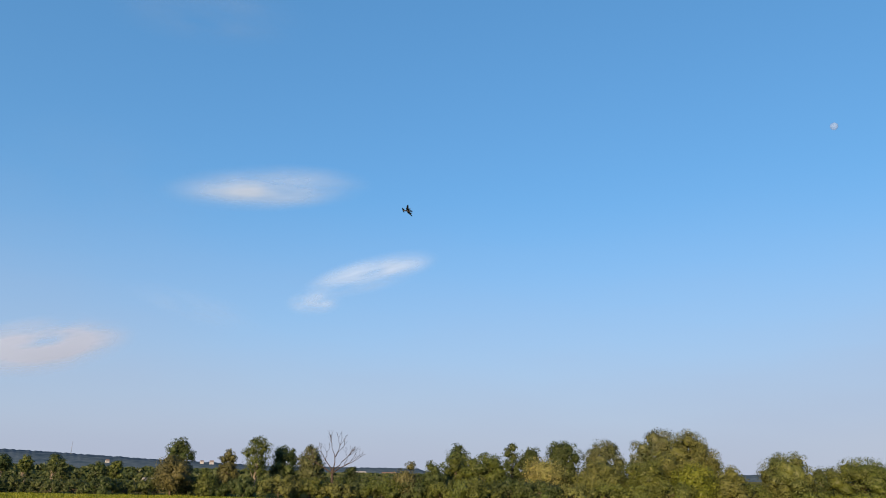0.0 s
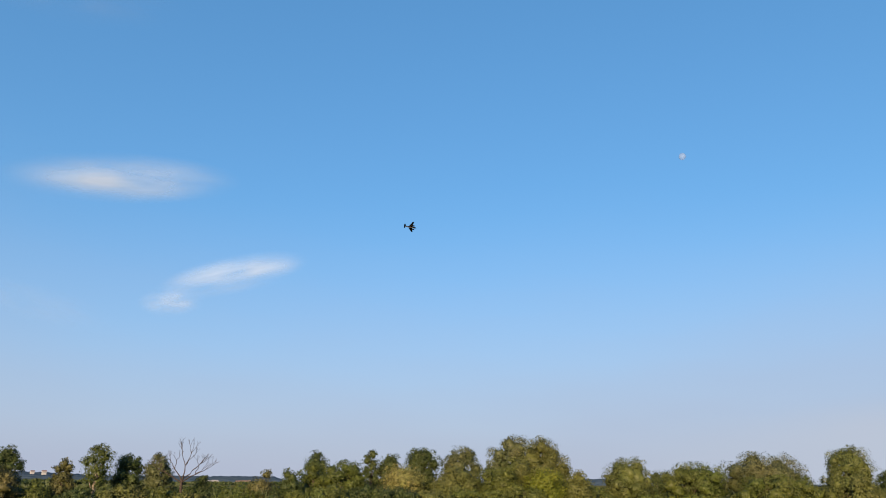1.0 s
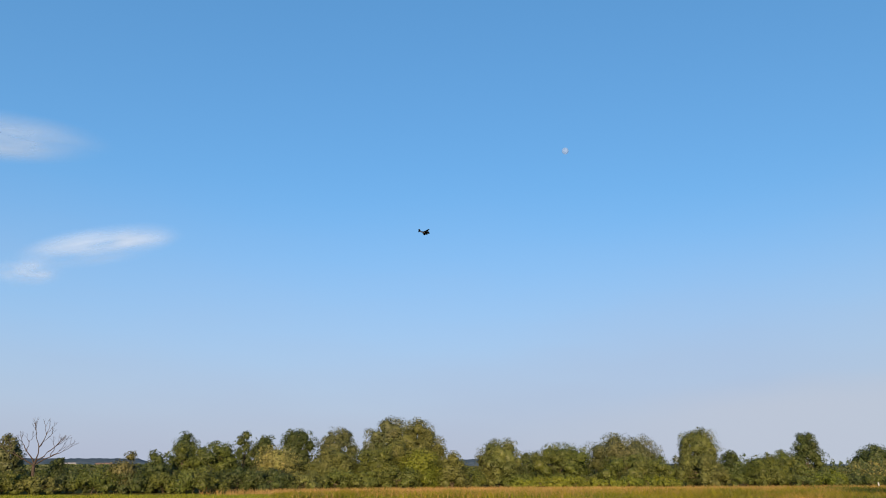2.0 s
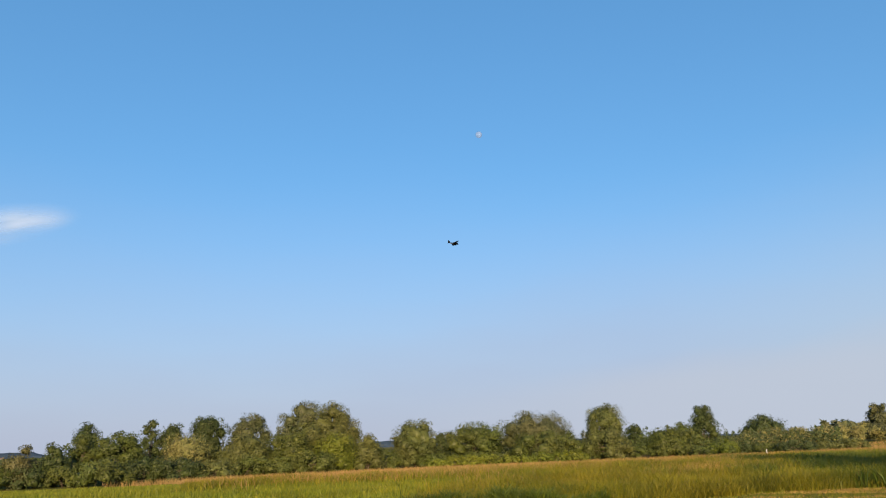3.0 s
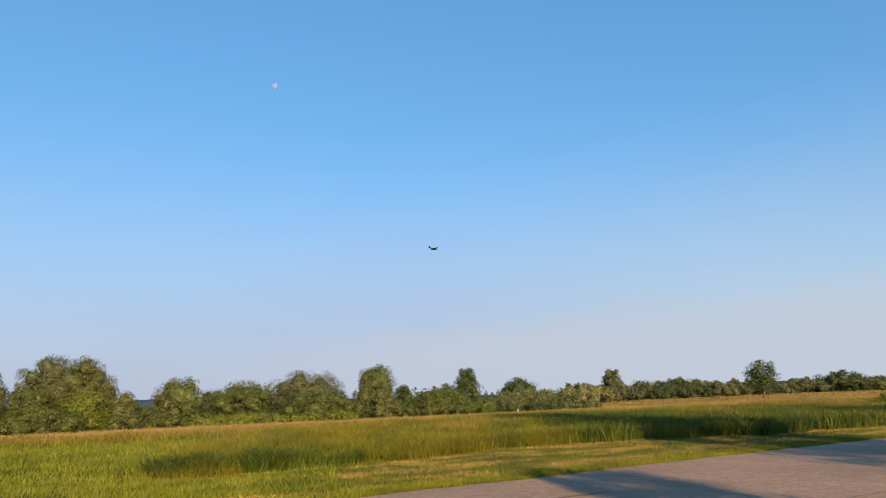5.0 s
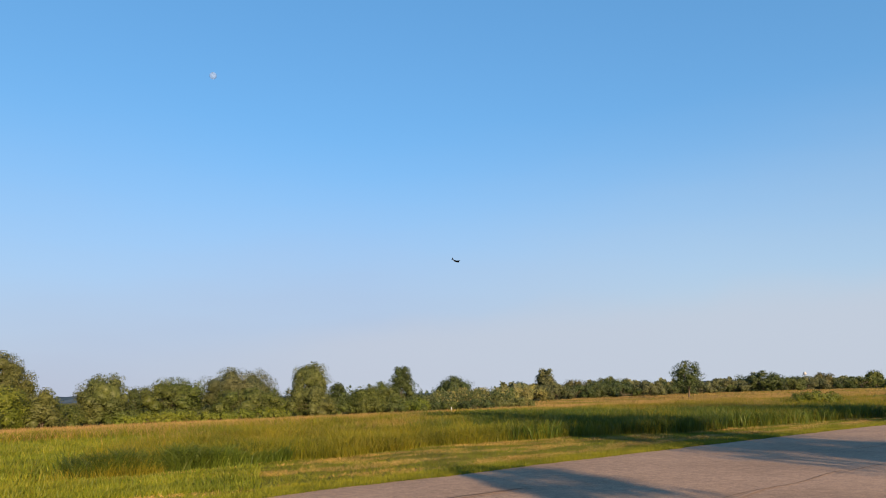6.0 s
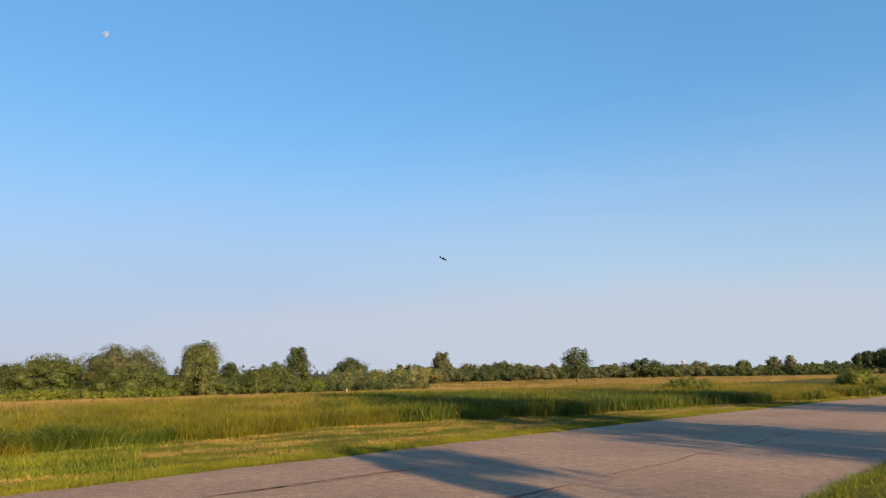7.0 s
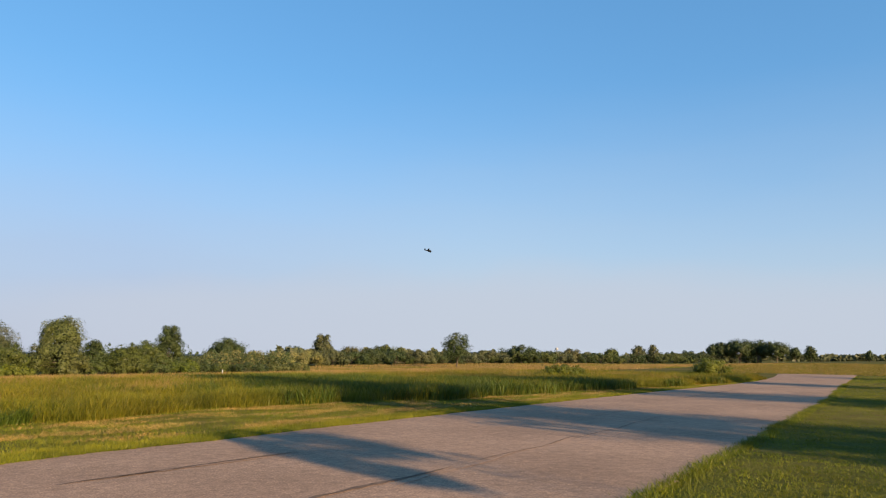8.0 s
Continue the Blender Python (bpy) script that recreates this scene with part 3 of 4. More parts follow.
def grass():
    rng = np.random.default_rng(21)
    # tall grass next to the mown verge
    n = 250000
    u = 71 * rng.uniform(0, 1, n) ** 1.25 - 9
    s = mown_to(u) + rng.uniform(0, 1, n) ** 1.7 * 26
    x, y = spot(u, s)
    left = np.clip((u + 8 + 0.25 * (s - 6)) / 6, 0, 1)
    c = clumpy(x, y, 0.35, 1)
    hgt = (0.36 + 0.30 * left + 0.22 * c + 0.14 * clumpy(x, y, 1.3, 2)) * rng.uniform(0.75, 1.15, n)
    hgt *= np.clip(0.55 + (s - mown_to(u)) / 1.2, 0.4, 1)
    keep = (rng.uniform(0, 1, n) < 0.35 + 0.65 * left) & stand(x, y) & ~(nettle_shade(x, y) & (rng.uniform(0, 1, n) < 0.6))
    x, y, hgt, s = x[keep], y[keep], hgt[keep], s[keep]
    blades("tall_grass", x, y, hgt, 0.011 + 0.0009 * np.abs(s), rng.uniform(0.15, 1.1, len(x)), TALL, "tall uncut yellow-green meadow grass beside the runway", 31)
    # seed heads among it
    n = 80000
    u = rng.uniform(-8, 62, n)
    s = mown_to(u) + 0.8 + rng.uniform(0, 1, n) * 30
    x, y = spot(u, s)
    c = clumpy(x, y, 0.18, 7)
    west = np.degrees(np.arctan2(x, y)) < -6
    ok = (c + rng.uniform(-0.4, 0.4, n) > np.where((west & (np.hypot(x, y) < 37)) | (s < mown_to(u) + 6), 0.26, 0.0)) & stand(x, y) & ~nettle_shade(x, y)
    x, y, s, c = x[ok], y[ok], s[ok], c[ok]
    blades("seeding_grass", x, y, (0.66 + 0.20 * c) * rng.uniform(0.8, 1.15, len(x)), 0.005 + 0.0005 * s, rng.uniform(0.1, 0.8, len(x)), SEED, "straw-coloured seed heads of tall grass", 32)
    # dark broad weeds in clumps; in the patch they also stand for shade
    n = 130000
    u = rng.uniform(12, 48, n)
    s = mown_to(u) + rng.uniform(-0.1, 27, n)
    x, y = spot(u, s)
    in_patch = nettle_shade(x, y)
    ok = np.where(in_patch, clumpy(x, y, 0.28, 13) > -0.25, (clumpy(x, y, 0.28, 13) > 0.16) & (s < mown_to(u) + 7))
    x, y = x[ok], y[ok]
    blades("meadow_weeds", x, y, rng.uniform(0.4, 0.85, len(x)), 0.032, rng.uniform(0.2, 0.8, len(x)), REED, "dark green broad-leaved weeds among tall grass", 33)
    # the field beyond, up to the hedge
    n = 420000
    d = 30 + 330 * rng.uniform(0, 1, n) ** 2.0
    az = np.radians(rng.uniform(-42, 50, n))
    x, y = d * np.sin(az), d * np.cos(az)
    u, s = strip(x, y)
    lim = np.interp(np.degrees(az), [-80, -42, -29, -8, 9, 14, 33, 50], [84, 72, 80, 92, 100, 170, 330, 360])
    ok = (s > 22) & (d < lim) & (d > np.interp(np.degrees(az), [-42, -38, -35, -33, -30, -24, -18, -11], [73, 66, 58, 46, 42, 40, 38, 33]) + rng.normal(0, 1.5, n))
    x, y, d = x[ok], y[ok], d[ok]
    c = clumpy(x, y, 0.06, 3)
    west = np.clip((-4 - np.degrees(np.arctan2(x, y))) / 8, 0, 1)
    ripe = np.clip((d - 48) / 40, -0.3, 0.12) + west * np.where(d > 38 + 3 * c, 0.45, -0.6)
    pick = (c + rng.uniform(-0.35, 0.35, len(x)) + ripe > 0.0) & ~nettle_shade(x, y)
    for sel, mat, name, label, lo, hi in ((pick, SEED, "seeding_grass", "wide field of ripe straw-coloured grass", 0.42, 0.75), (~pick, TALL, "tall_grass", "green uncut grass of the wide field", 0.35, 0.62)):
        blades(name, x[sel], y[sel], rng.uniform(lo, hi, sel.sum()) * np.interp(d[sel], [70, 150], [1.0, 0.5]), 0.014 + 0.00045 * d[sel], rng.uniform(0.1, 0.6, sel.sum()), mat, label, 34, True)
    # lower rough grass to the west of the tall stand
    n = 240000
    d = 15 + 75 * rng.uniform(0, 1, n) ** 1.5
    az = np.radians(rng.uniform(-82, -8, n))
    x, y = d * np.sin(az), d * np.cos(az)
    u, s = strip(x, y)
    ok = (s > 0.4) & ((u < -6 - 0.25 * (s - 6)) | (s < 5) | (np.degrees(az) < -12)) & (d < np.interp(np.degrees(az), [-80, -60, -42, -38, -35, -33, -23, -19, -12], [101, 86, 72, 68, 60, 50, 44, 42, 36]))
    x, y, d = x[ok], y[ok], d[ok]
    c = clumpy(x, y, 0.3, 4)
    u, s = strip(x, y)
    blades("rough_grass", x, y, (0.13 + 0.12 * c + 0.10 * np.clip((s - 9) / 6, 0, 1) * (d < 46)) * rng.uniform(0.7, 1.3, len(x)) + 0.03, 0.018 + 0.0012 * d, rng.uniform(0.2, 0.8, len(x)), MEADOW, "short green grass of the open field", 35, True)
    # mown verge and lawn, and cut hay on the verge
    n = 235000
    u = 70 * rng.uniform(0, 1, n) ** 1.4 - 16
    s = far_side(u) + rng.uniform(-0.01, 1, n) * (mown_to(u) - far_side(u))
    x, y = spot(u, s)
    blades("mown_grass", x, y, rng.uniform(0.02, 0.07, n), 0.014, rng.uniform(0.3, 1.0, n), SHORT, "mown grass verge of the runway", 36, True)
    n = 150000
    u = rng.uniform(-16, 52, n)
    s = far_side(u) + rng.uniform(0.14, 1.0, n) * (mown_to(u) - far_side(u))
    x, y = spot(u, s)
    band = np.sin(s * 2.6 + 0.8 * np.sin(u * 0.3)) * 0.12 + clumpy(u * 0.5, s * 1.8, 0.7, 8) + 0.5 * clumpy(u, s, 1.6, 18)
    ok = band + rng.uniform(-0.25, 0.25, n) > 0.13
    x, y = x[ok], y[ok]
    blades("cut_hay", x, y, rng.uniform(0.05, 0.11, len(x)), 0.016, rng.uniform(0.8, 1.7, len(x)), HAY, "dry cut hay lying on the mown verge", 37, True)
    n = 270000
    u = 90 * rng.uniform(0, 1, n) ** 1.6 - 4
    s = near_side(u) + 0.1 - rng.uniform(0, 1, n) * (4.2 + u * 0.25)
    x, y = spot(u, s)
    ok = clumpy(x, y, 0.7, 5) > -0.45
    x, y, u = x[ok], y[ok], u[ok]
    tuft = np.clip(1 + 1.5 * clumpy(x, y, 4.5, 6) + 0.6 * clumpy(x, y, 1.1, 12), 0.2, 2.2)
    blades("lawn_grass", x, y, rng.uniform(0.02, 0.05, len(x)) * tuft, 0.009 + 0.0003 * (u + 4), rng.uniform(0.3, 1.0, len(x)), SHORT, "mown green lawn along the runway", 38, True)
    n = 95000
    u = 74 * rng.uniform(0, 1, n) ** 1.4 - 16
    s = far_side(u) + np.array([ragged(q, 1) for q in u]) - 0.08 + 1.2 * rng.uniform(0, 1, n) ** 1.6
    x, y = spot(u, s)
    blades("mown_grass", x, y, rng.uniform(0.05, 0.12, n), 0.014, rng.uniform(0.2, 0.9, n), LIME, "fresh green fringe of grass along the runway", 41, True)
    n = 9000
    u = rng.uniform(-2.2, 3.4, n)
    s = 5.3 + 0.12 * np.abs(u) + np.abs(rng.normal(0, 0.9, n))
    x, y = spot(u, s)
    blades("meadow_weeds", x, y, rng.uniform(0.42, 0.85, n) * np.clip(0.75 + 0.8 * clumpy(x, y, 0.9, 19), 0.55, 1.1), 0.024, rng.uniform(0.3, 1.0, n), REED, "dark green clump of weeds in the tall grass", 42)
    n = 26000
    u = 60 * rng.uniform(0, 1, n) ** 1.5 - 4
    s = near_side(u) + rng.normal(0, 0.10, n) + np.array([ragged(q, 9) for q in u])
    x, y = spot(u, s)
    blades("lawn_grass", x, y, rng.uniform(0.05, 0.13, n), 0.016, rng.uniform(0.3, 1.2, n), SHORT, "grass tufts creeping over the runway edge", 40, True)
    n = 110000
    d = 75 + 255 * rng.uniform(0, 1, n) ** 1.5
    az = np.radians(rng.uniform(44, 64, n))
    x, y = d * np.sin(az), d * np.cos(az)
    u, s = strip(x, y)
    ok = (u > RUN_TO + 1) | (s < -RUN_W - 5)
    x, y, d = x[ok], y[ok], d[ok]
    half = rng.uniform(0, 1, len(x)) < 0.4
    for sel, mat, name in ((half, SEED, "seeding_grass"), (~half, TALL, "tall_grass")):
        blades(name, x[sel], y[sel], rng.uniform(0.12, 0.30, sel.sum()), 0.02 + 0.0005 * d[sel], rng.uniform(0.4, 1.5, sel.sum()), mat, "uncut meadow grass beyond the runway end", 39, True)


grass()

# ---------------------------------------------------------------- trees behind the viewer, which shade the runway
for bx, by, bw, bh, blow, thick, slim in ((25.0, -16.0, 9.4, 18.0, 0.24, 0.4, 1.0), (14.2, -16.0, 2.2, 9.6, 0.80, 0.25, 0.3), (12.9, -16.0, 1.0, 9.4, 0.76, 1.0, 0.3),
                                          (41.9, -16.0, 8.6, 19.0, 0.22, 0.4, 1.0), (61.0, -14.0, 7.0, 17.0, 0.3, 0.5, 1.0), (84.0, -8.0, 7.0, 17.0, 0.3, 0.5, 1.0)):
    tagged(grow("tree", bx, by, bw, bh, "dark", blow, "leafy green roadside tree behind the runway", "tree", BARK, thick, girth=slim), group="trees behind the runway")

# ---------------------------------------------------------------- far hills


def hill(name, points, dist, label, mat):
    """A long ridge at dist metres: points give bearing and height of the crest."""
    verts, faces = [], []
    az0, az1 = points[0][0], points[-1][0]
    n = 520
    for i in range(n + 1):
        a = az0 + (az1 - az0) * i / n
        top = float(np.interp(a, [p[0] for p in points], [p[1] for p in points]))
        calm = top
        top += dist * 0.0012 * (0.7 * noise.noise((a * 1.1, 3, 0)) + 0.8 * noise.noise((a * 4.3, 5, 0)) + 0.6 * noise.noise((a * 13.0, 7, 0)))
        for z, r in ((-70, 0.80), (calm * 0.3 - 9, 0.88), (calm * 0.75 - 3, 0.95), (top, 1.0), (-70, 1.1)):
            verts.append((dist * r * math.sin(radians(a)), dist * r * math.cos(radians(a)), z))
        if i:
            for k in range(4):
                p = (i - 1) * 5 + k
                faces.append((p, p + 5, p + 6, p + 1))
    tagged(new(name, np_mesh(name, verts, faces, mat)), label, "hill", kind="structure")


# the blue of distant haze is put into the hills' own colour
hm, hn, hl, hb = material("hazed_hill", 1.0, 0.0)
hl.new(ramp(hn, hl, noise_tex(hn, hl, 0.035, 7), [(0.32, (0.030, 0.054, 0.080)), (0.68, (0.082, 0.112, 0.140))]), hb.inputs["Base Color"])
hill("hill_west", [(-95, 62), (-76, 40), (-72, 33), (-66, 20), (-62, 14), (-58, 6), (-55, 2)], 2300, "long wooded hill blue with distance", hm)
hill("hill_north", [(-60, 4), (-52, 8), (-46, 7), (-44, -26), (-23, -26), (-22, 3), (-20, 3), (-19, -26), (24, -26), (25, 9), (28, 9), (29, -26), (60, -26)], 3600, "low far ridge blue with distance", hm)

# ---------------------------------------------------------------- clouds and moon


def cloud_material(name, seed, strength, scale, tint):
    m = bpy.data.materials.new(name)
    m.use_nodes = True
    n, l = m.node_tree.nodes, m.node_tree.links
    n.remove(n["Principled BSDF"])
    tc = n.new("ShaderNodeTexCoord")
    mp = n.new("ShaderNodeMapping")
    mp.inputs["Location"].default_value = (seed, seed * 0.7, 0)
    mp.inputs["Scale"].default_value = scale
    l.new(tc.outputs["Object"], mp.inputs[0])
    nz = noise_tex(n, l, 1.0, 3, mp.outputs[0], 0.5)
    sep = n.new("ShaderNodeVectorMath")
    sep.operation = "LENGTH"
    l.new(tc.outputs["Object"], sep.inputs[0])
    edge = n.new("ShaderNodeMapRange")
    edge.interpolation_type = "SMOOTHSTEP"
    for k, v in ((1, 1.0), (2, 0.15), (3, 0.0), (4, 1.0)):
        edge.inputs[k].default_value = v
    l.new(sep.outputs["Value"], edge.inputs[0])
    body = n.new("ShaderNodeMapRange")
    for k, v in ((1, 0.25), (2, 0.75), (3, 0.0), (4, 1.0)):
        body.inputs[k].default_value = v
    l.new(nz, body.inputs[0])
    mul = n.new("ShaderNodeMath")
    mul.operation = "MULTIPLY"
    l.new(edge.outputs[0], mul.inputs[0])
    l.new(body.outputs[0], mul.inputs[1])
    mul2 = n.new("ShaderNodeMath")
    mul2.operation, mul2.use_clamp = "MULTIPLY", True
    mul2.inputs[1].default_value = strength
    l.new(mul.outputs[0], mul2.inputs[0])
    d, t, ms = n.new("ShaderNodeBsdfDiffuse"), n.new("ShaderNodeBsdfTransparent"), n.new("ShaderNodeMixShader")
    d.inputs[0].default_value = (*tint, 1)
    l.new(mul2.outputs[0], ms.inputs[0])
    l.new(t.outputs[0], ms.inputs[1])
    l.new(d.outputs[0], ms.inputs[2])
    l.new(ms.outputs[0], n["Material Output"].inputs[0])
    return m


def cloud(az, el, wide, tall, roll, strength, seed, scale, label, dist=4200, tint=(0.25, 0.36, 0.60)):
    """A thin bank of cloud, gently domed towards the ground, wide and tall in degrees."""
    verts, faces = [], []
    n = 24
    for i in range(n + 1):
        for k in range(n + 1):
            x, y = 2 * i / n - 1, 2 * k / n - 1
            verts.append((x, y, 0.12 * (1 - x * x) * (1 - y * y) + 0.03 * noise.noise((x * 2, y * 2, seed))))
            if i and k:
                p = i * (n + 1) + k
                faces.append((p, p - n - 1, p - n - 2, p - 1))
    a, e = radians(az), radians(el)
    at = Vector((math.sin(a) * math.cos(e), math.cos(a) * math.cos(e), math.sin(e))) * dist
    ob = new("cloud", np_mesh("cloud", verts, faces, cloud_material("cloud", seed, strength, scale, tint)))
    half = Vector((dist * math.tan(radians(wide / 2)), dist * math.tan(radians(tall / 2)), 60))
    ob.matrix_world = look(at, at * 2, roll) @ Matrix.Diagonal((half.x, half.y, half.z, 1))
    for p in ob.data.polygons:
        p.use_smooth = True
    ob.visible_shadow = False
    tagged(ob, label, "cloud", kind="structure")


cloud(-59.3, 21.6, 17.0, 4.0, 8, 1.6, 1.3, (0.8, 0.9, 1), "thin white streak of evening cloud")
cloud(-50.3, 15.3, 12.0, 3.2, 17, 1.7, 4.1, (0.8, 0.9, 1), "thin white wedge of evening cloud")
cloud(-54.8, 12.8, 5.0, 2.6, 8, 0.9, 6.7, (1.2, 1.5, 1), "faint wisp of cloud")
cloud(-74.0, 8.0, 13.0, 4.6, 14, 2.6, 8.2, (1.1, 1.3, 1), "pinkish low streak of cloud", tint=(0.29, 0.38, 0.60))
cloud(-64.0, 11.8, 12.0, 3.0, -12, 0.22, 2.9, (1.5, 1.5, 1), "faint wisp of cloud")
cloud(-66.0, 34.0, 16.0, 5.5, 6, 0.22, 5.5, (1.5, 1.5, 1), "faint wisp of cloud")
cloud(-72.0, 20.0, 20.0, 12.0, 0, 0.07, 7.7, (1.5, 1.5, 1), "faint veil of high cloud")


def haze_bank():
    """A long low bank of pale cloud above the eastern horizon, its soft top rising and falling."""
    cols, rows, r = 120, 14, 4300.0
    verts, faces, flat = [], [], []
    for i in range(cols + 1):
        az = -22 + 122 * i / cols
        top = float(np.interp(az, [-22, -8, 2, 10, 20, 30, 38, 54, 100], [3.4, 4.6, 6.2, 7.0, 7.6, 8.4, 7.9, 7.2, 6.0])) + 0.35 * noise.noise((az * 0.16, 4, 0)) + 0.2 * noise.noise((az * 0.5, 9, 0))
        for k in range(rows + 1):
            e, a = radians(-1.2 + (top + 2.4) * k / rows), radians(az)
            verts.append((r * math.sin(a) * math.cos(e), r * math.cos(a) * math.cos(e), r * math.sin(e)))
            flat.append((i / cols, k / rows))
            if i and k:
                p = i * (rows + 1) + k
                faces.append((p, p - 1, p - rows - 2, p - rows - 1))
    m = bpy.data.materials.new("glowing_cloud_bank")
    m.use_nodes = True
    nd, l = m.node_tree.nodes, m.node_tree.links
    nd.remove(nd["Principled BSDF"])
    tc = nd.new("ShaderNodeTexCoord")
    xyz = nd.new("ShaderNodeSeparateXYZ")
    l.new(tc.outputs["UV"], xyz.inputs[0])
    mp = nd.new("ShaderNodeMapping")
    mp.inputs["Scale"].default_value = (9.0, 1.6, 1)
    l.new(tc.outputs["UV"], mp.inputs[0])
    lift = nd.new("ShaderNodeMath")
    lift.operation = "MULTIPLY_ADD"
    lift.inputs[1].default_value = 0.28
    l.new(noise_tex(nd, l, 1.0, 3, mp.outputs[0], 0.5), lift.inputs[0])
    l.new(xyz.outputs["Y"], lift.inputs[2])
    thin = [nd.new("ShaderNodeMapRange") for _ in range(2)]
    for q, src, k1, k2 in ((thin[0], lift.outputs[0], 1.02, 0.66), (thin[1], xyz.outputs["X"], 0.0, 0.2)):
        q.interpolation_type = "SMOOTHSTEP"
        for k, v in ((1, k1), (2, k2), (3, 0.0), (4, 0.75 if q is thin[0] else 1.0)):
            q.inputs[k].default_value = v
        l.new(src, q.inputs[0])
    mul = nd.new("ShaderNodeMath")
    mul.operation = "MULTIPLY"
    l.new(thin[0].outputs[0], mul.inputs[0])
    l.new(thin[1].outputs[0], mul.inputs[1])
    # the bank's paleness is emission of its own, not sunlight on cloud
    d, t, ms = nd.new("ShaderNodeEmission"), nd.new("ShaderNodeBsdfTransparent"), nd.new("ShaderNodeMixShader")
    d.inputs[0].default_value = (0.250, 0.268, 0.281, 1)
    l.new(mul.outputs[0], ms.inputs[0])
    l.new(t.outputs[0], ms.inputs[1])
    l.new(d.outputs[0], ms.inputs[2])
    l.new(ms.outputs[0], nd["Material Output"].inputs[0])
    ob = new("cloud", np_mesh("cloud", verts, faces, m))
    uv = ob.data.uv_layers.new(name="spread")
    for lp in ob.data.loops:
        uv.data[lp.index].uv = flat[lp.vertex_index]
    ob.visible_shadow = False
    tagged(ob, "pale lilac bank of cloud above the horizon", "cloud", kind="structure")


haze_bank()


def haze_glow_ring():
    """Evening haze all round on the horizon, as a glowing shell thinning upwards."""
    verts, faces = [], []
    n, rows, r, top = 240, 16, 4500.0, 2050.0
    for i in range(n):
        a = 2 * math.pi * i / n
        for k in range(rows + 1):
            verts.append((r / top * math.sin(a), r / top * math.cos(a), k / rows))
            if k:
                p, q = i * (rows + 1) + k, ((i + 1) % n) * (rows + 1) + k
                faces.append((p, p - 1, q - 1, q))
    m = bpy.data.materials.new("haze_glow")
    m.use_nodes = True
    nd, l = m.node_tree.nodes, m.node_tree.links
    nd.remove(nd["Principled BSDF"])
    tc = nd.new("ShaderNodeTexCoord")
    xyz = nd.new("ShaderNodeSeparateXYZ")
    l.new(tc.outputs["Object"], xyz.inputs[0])
    mp = nd.new("ShaderNodeMapping")
    mp.inputs["Scale"].default_value = (0.5, 0.5, 2.2)
    l.new(tc.outputs["Object"], mp.inputs[0])
    nz = noise_tex(nd, l, 1.0, 4, mp.outputs[0])
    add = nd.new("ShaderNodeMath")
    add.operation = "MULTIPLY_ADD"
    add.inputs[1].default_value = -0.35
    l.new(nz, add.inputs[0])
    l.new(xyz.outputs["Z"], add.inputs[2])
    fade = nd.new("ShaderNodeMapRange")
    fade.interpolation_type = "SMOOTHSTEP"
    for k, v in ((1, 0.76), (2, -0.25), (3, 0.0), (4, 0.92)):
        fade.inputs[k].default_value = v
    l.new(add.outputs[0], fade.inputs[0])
    # the haze is painted in emission, paler to the east
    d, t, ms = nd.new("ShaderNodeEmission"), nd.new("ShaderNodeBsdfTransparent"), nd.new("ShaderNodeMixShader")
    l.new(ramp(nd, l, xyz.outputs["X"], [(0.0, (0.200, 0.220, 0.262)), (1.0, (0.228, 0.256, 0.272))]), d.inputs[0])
    l.new(fade.outputs[0], ms.inputs[0])
    l.new(t.outputs[0], ms.inputs[1])
    l.new(d.outputs[0], ms.inputs[2])
    l.new(ms.outputs[0], nd["Material Output"].inputs[0])
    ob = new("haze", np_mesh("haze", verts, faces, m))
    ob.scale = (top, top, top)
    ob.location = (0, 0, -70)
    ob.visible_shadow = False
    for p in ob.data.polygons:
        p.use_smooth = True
    tagged(ob, "glowing shell painted as lilac evening haze along the horizon", "haze", kind="structure")


haze_glow_ring()


def moon():
    bm = bmesh.new()
    bmesh.ops.create_uvsphere(bm, u_segments=32, v_segments=16, radius=22.0)
    for f in bm.faces:
        f.smooth = True
    me = bpy.data.meshes.new("moon")
    bm.to_mesh(me)
    bm.free()
    m = bpy.data.materials.new("moon_sky_blue")
    m.use_nodes = True
    n, l = m.node_tree.nodes, m.node_tree.links
    n.remove(n["Principled BSDF"])
    d, t, ms = n.new("ShaderNodeBsdfDiffuse"), n.new("ShaderNodeBsdfTransparent"), n.new("ShaderNodeMixShader")
    # sky light in front of the moon is put into its blue colour
    l.new(ramp(n, l, noise_tex(n, l, 0.05, 4), [(0.4, (0.18, 0.25, 0.40)), (0.6, (0.26, 0.35, 0.55))]), d.inputs[0])
    ms.inputs[0].default_value = 0.34
    l.new(t.outputs[0], ms.inputs[1])
    l.new(d.outputs[0], ms.inputs[2])
    l.new(ms.outputs[0], n["Material Output"].inputs[0])
    me.materials.append(m)
    ob = new("moon", me)
    a, e = radians(-12.55), radians(24.3)
    ob.location = Vector((math.sin(a) * math.cos(e), math.cos(a) * math.cos(e), math.sin(e))) * 4700
    ob.visible_shadow = False
    tagged(ob, "pale day moon in the blue sky", "moon", kind="structure")


moon()

# ---------------------------------------------------------------- far buildings and small things


def polar(az, d, z):
    return Vector((d * math.sin(radians(az)), d * math.cos(radians(az)), z))


WHITE_WALL = bark_material("white_render", (0.26, 0.27, 0.29), (0.36, 0.37, 0.39))
ROOF_TILE = bark_material("roof_tile", (0.12, 0.085, 0.075), (0.18, 0.13, 0.115))
PALE_ROOF = bark_material("pale_sheet_roof", (0.20, 0.20, 0.21), (0.28, 0.28, 0.29))
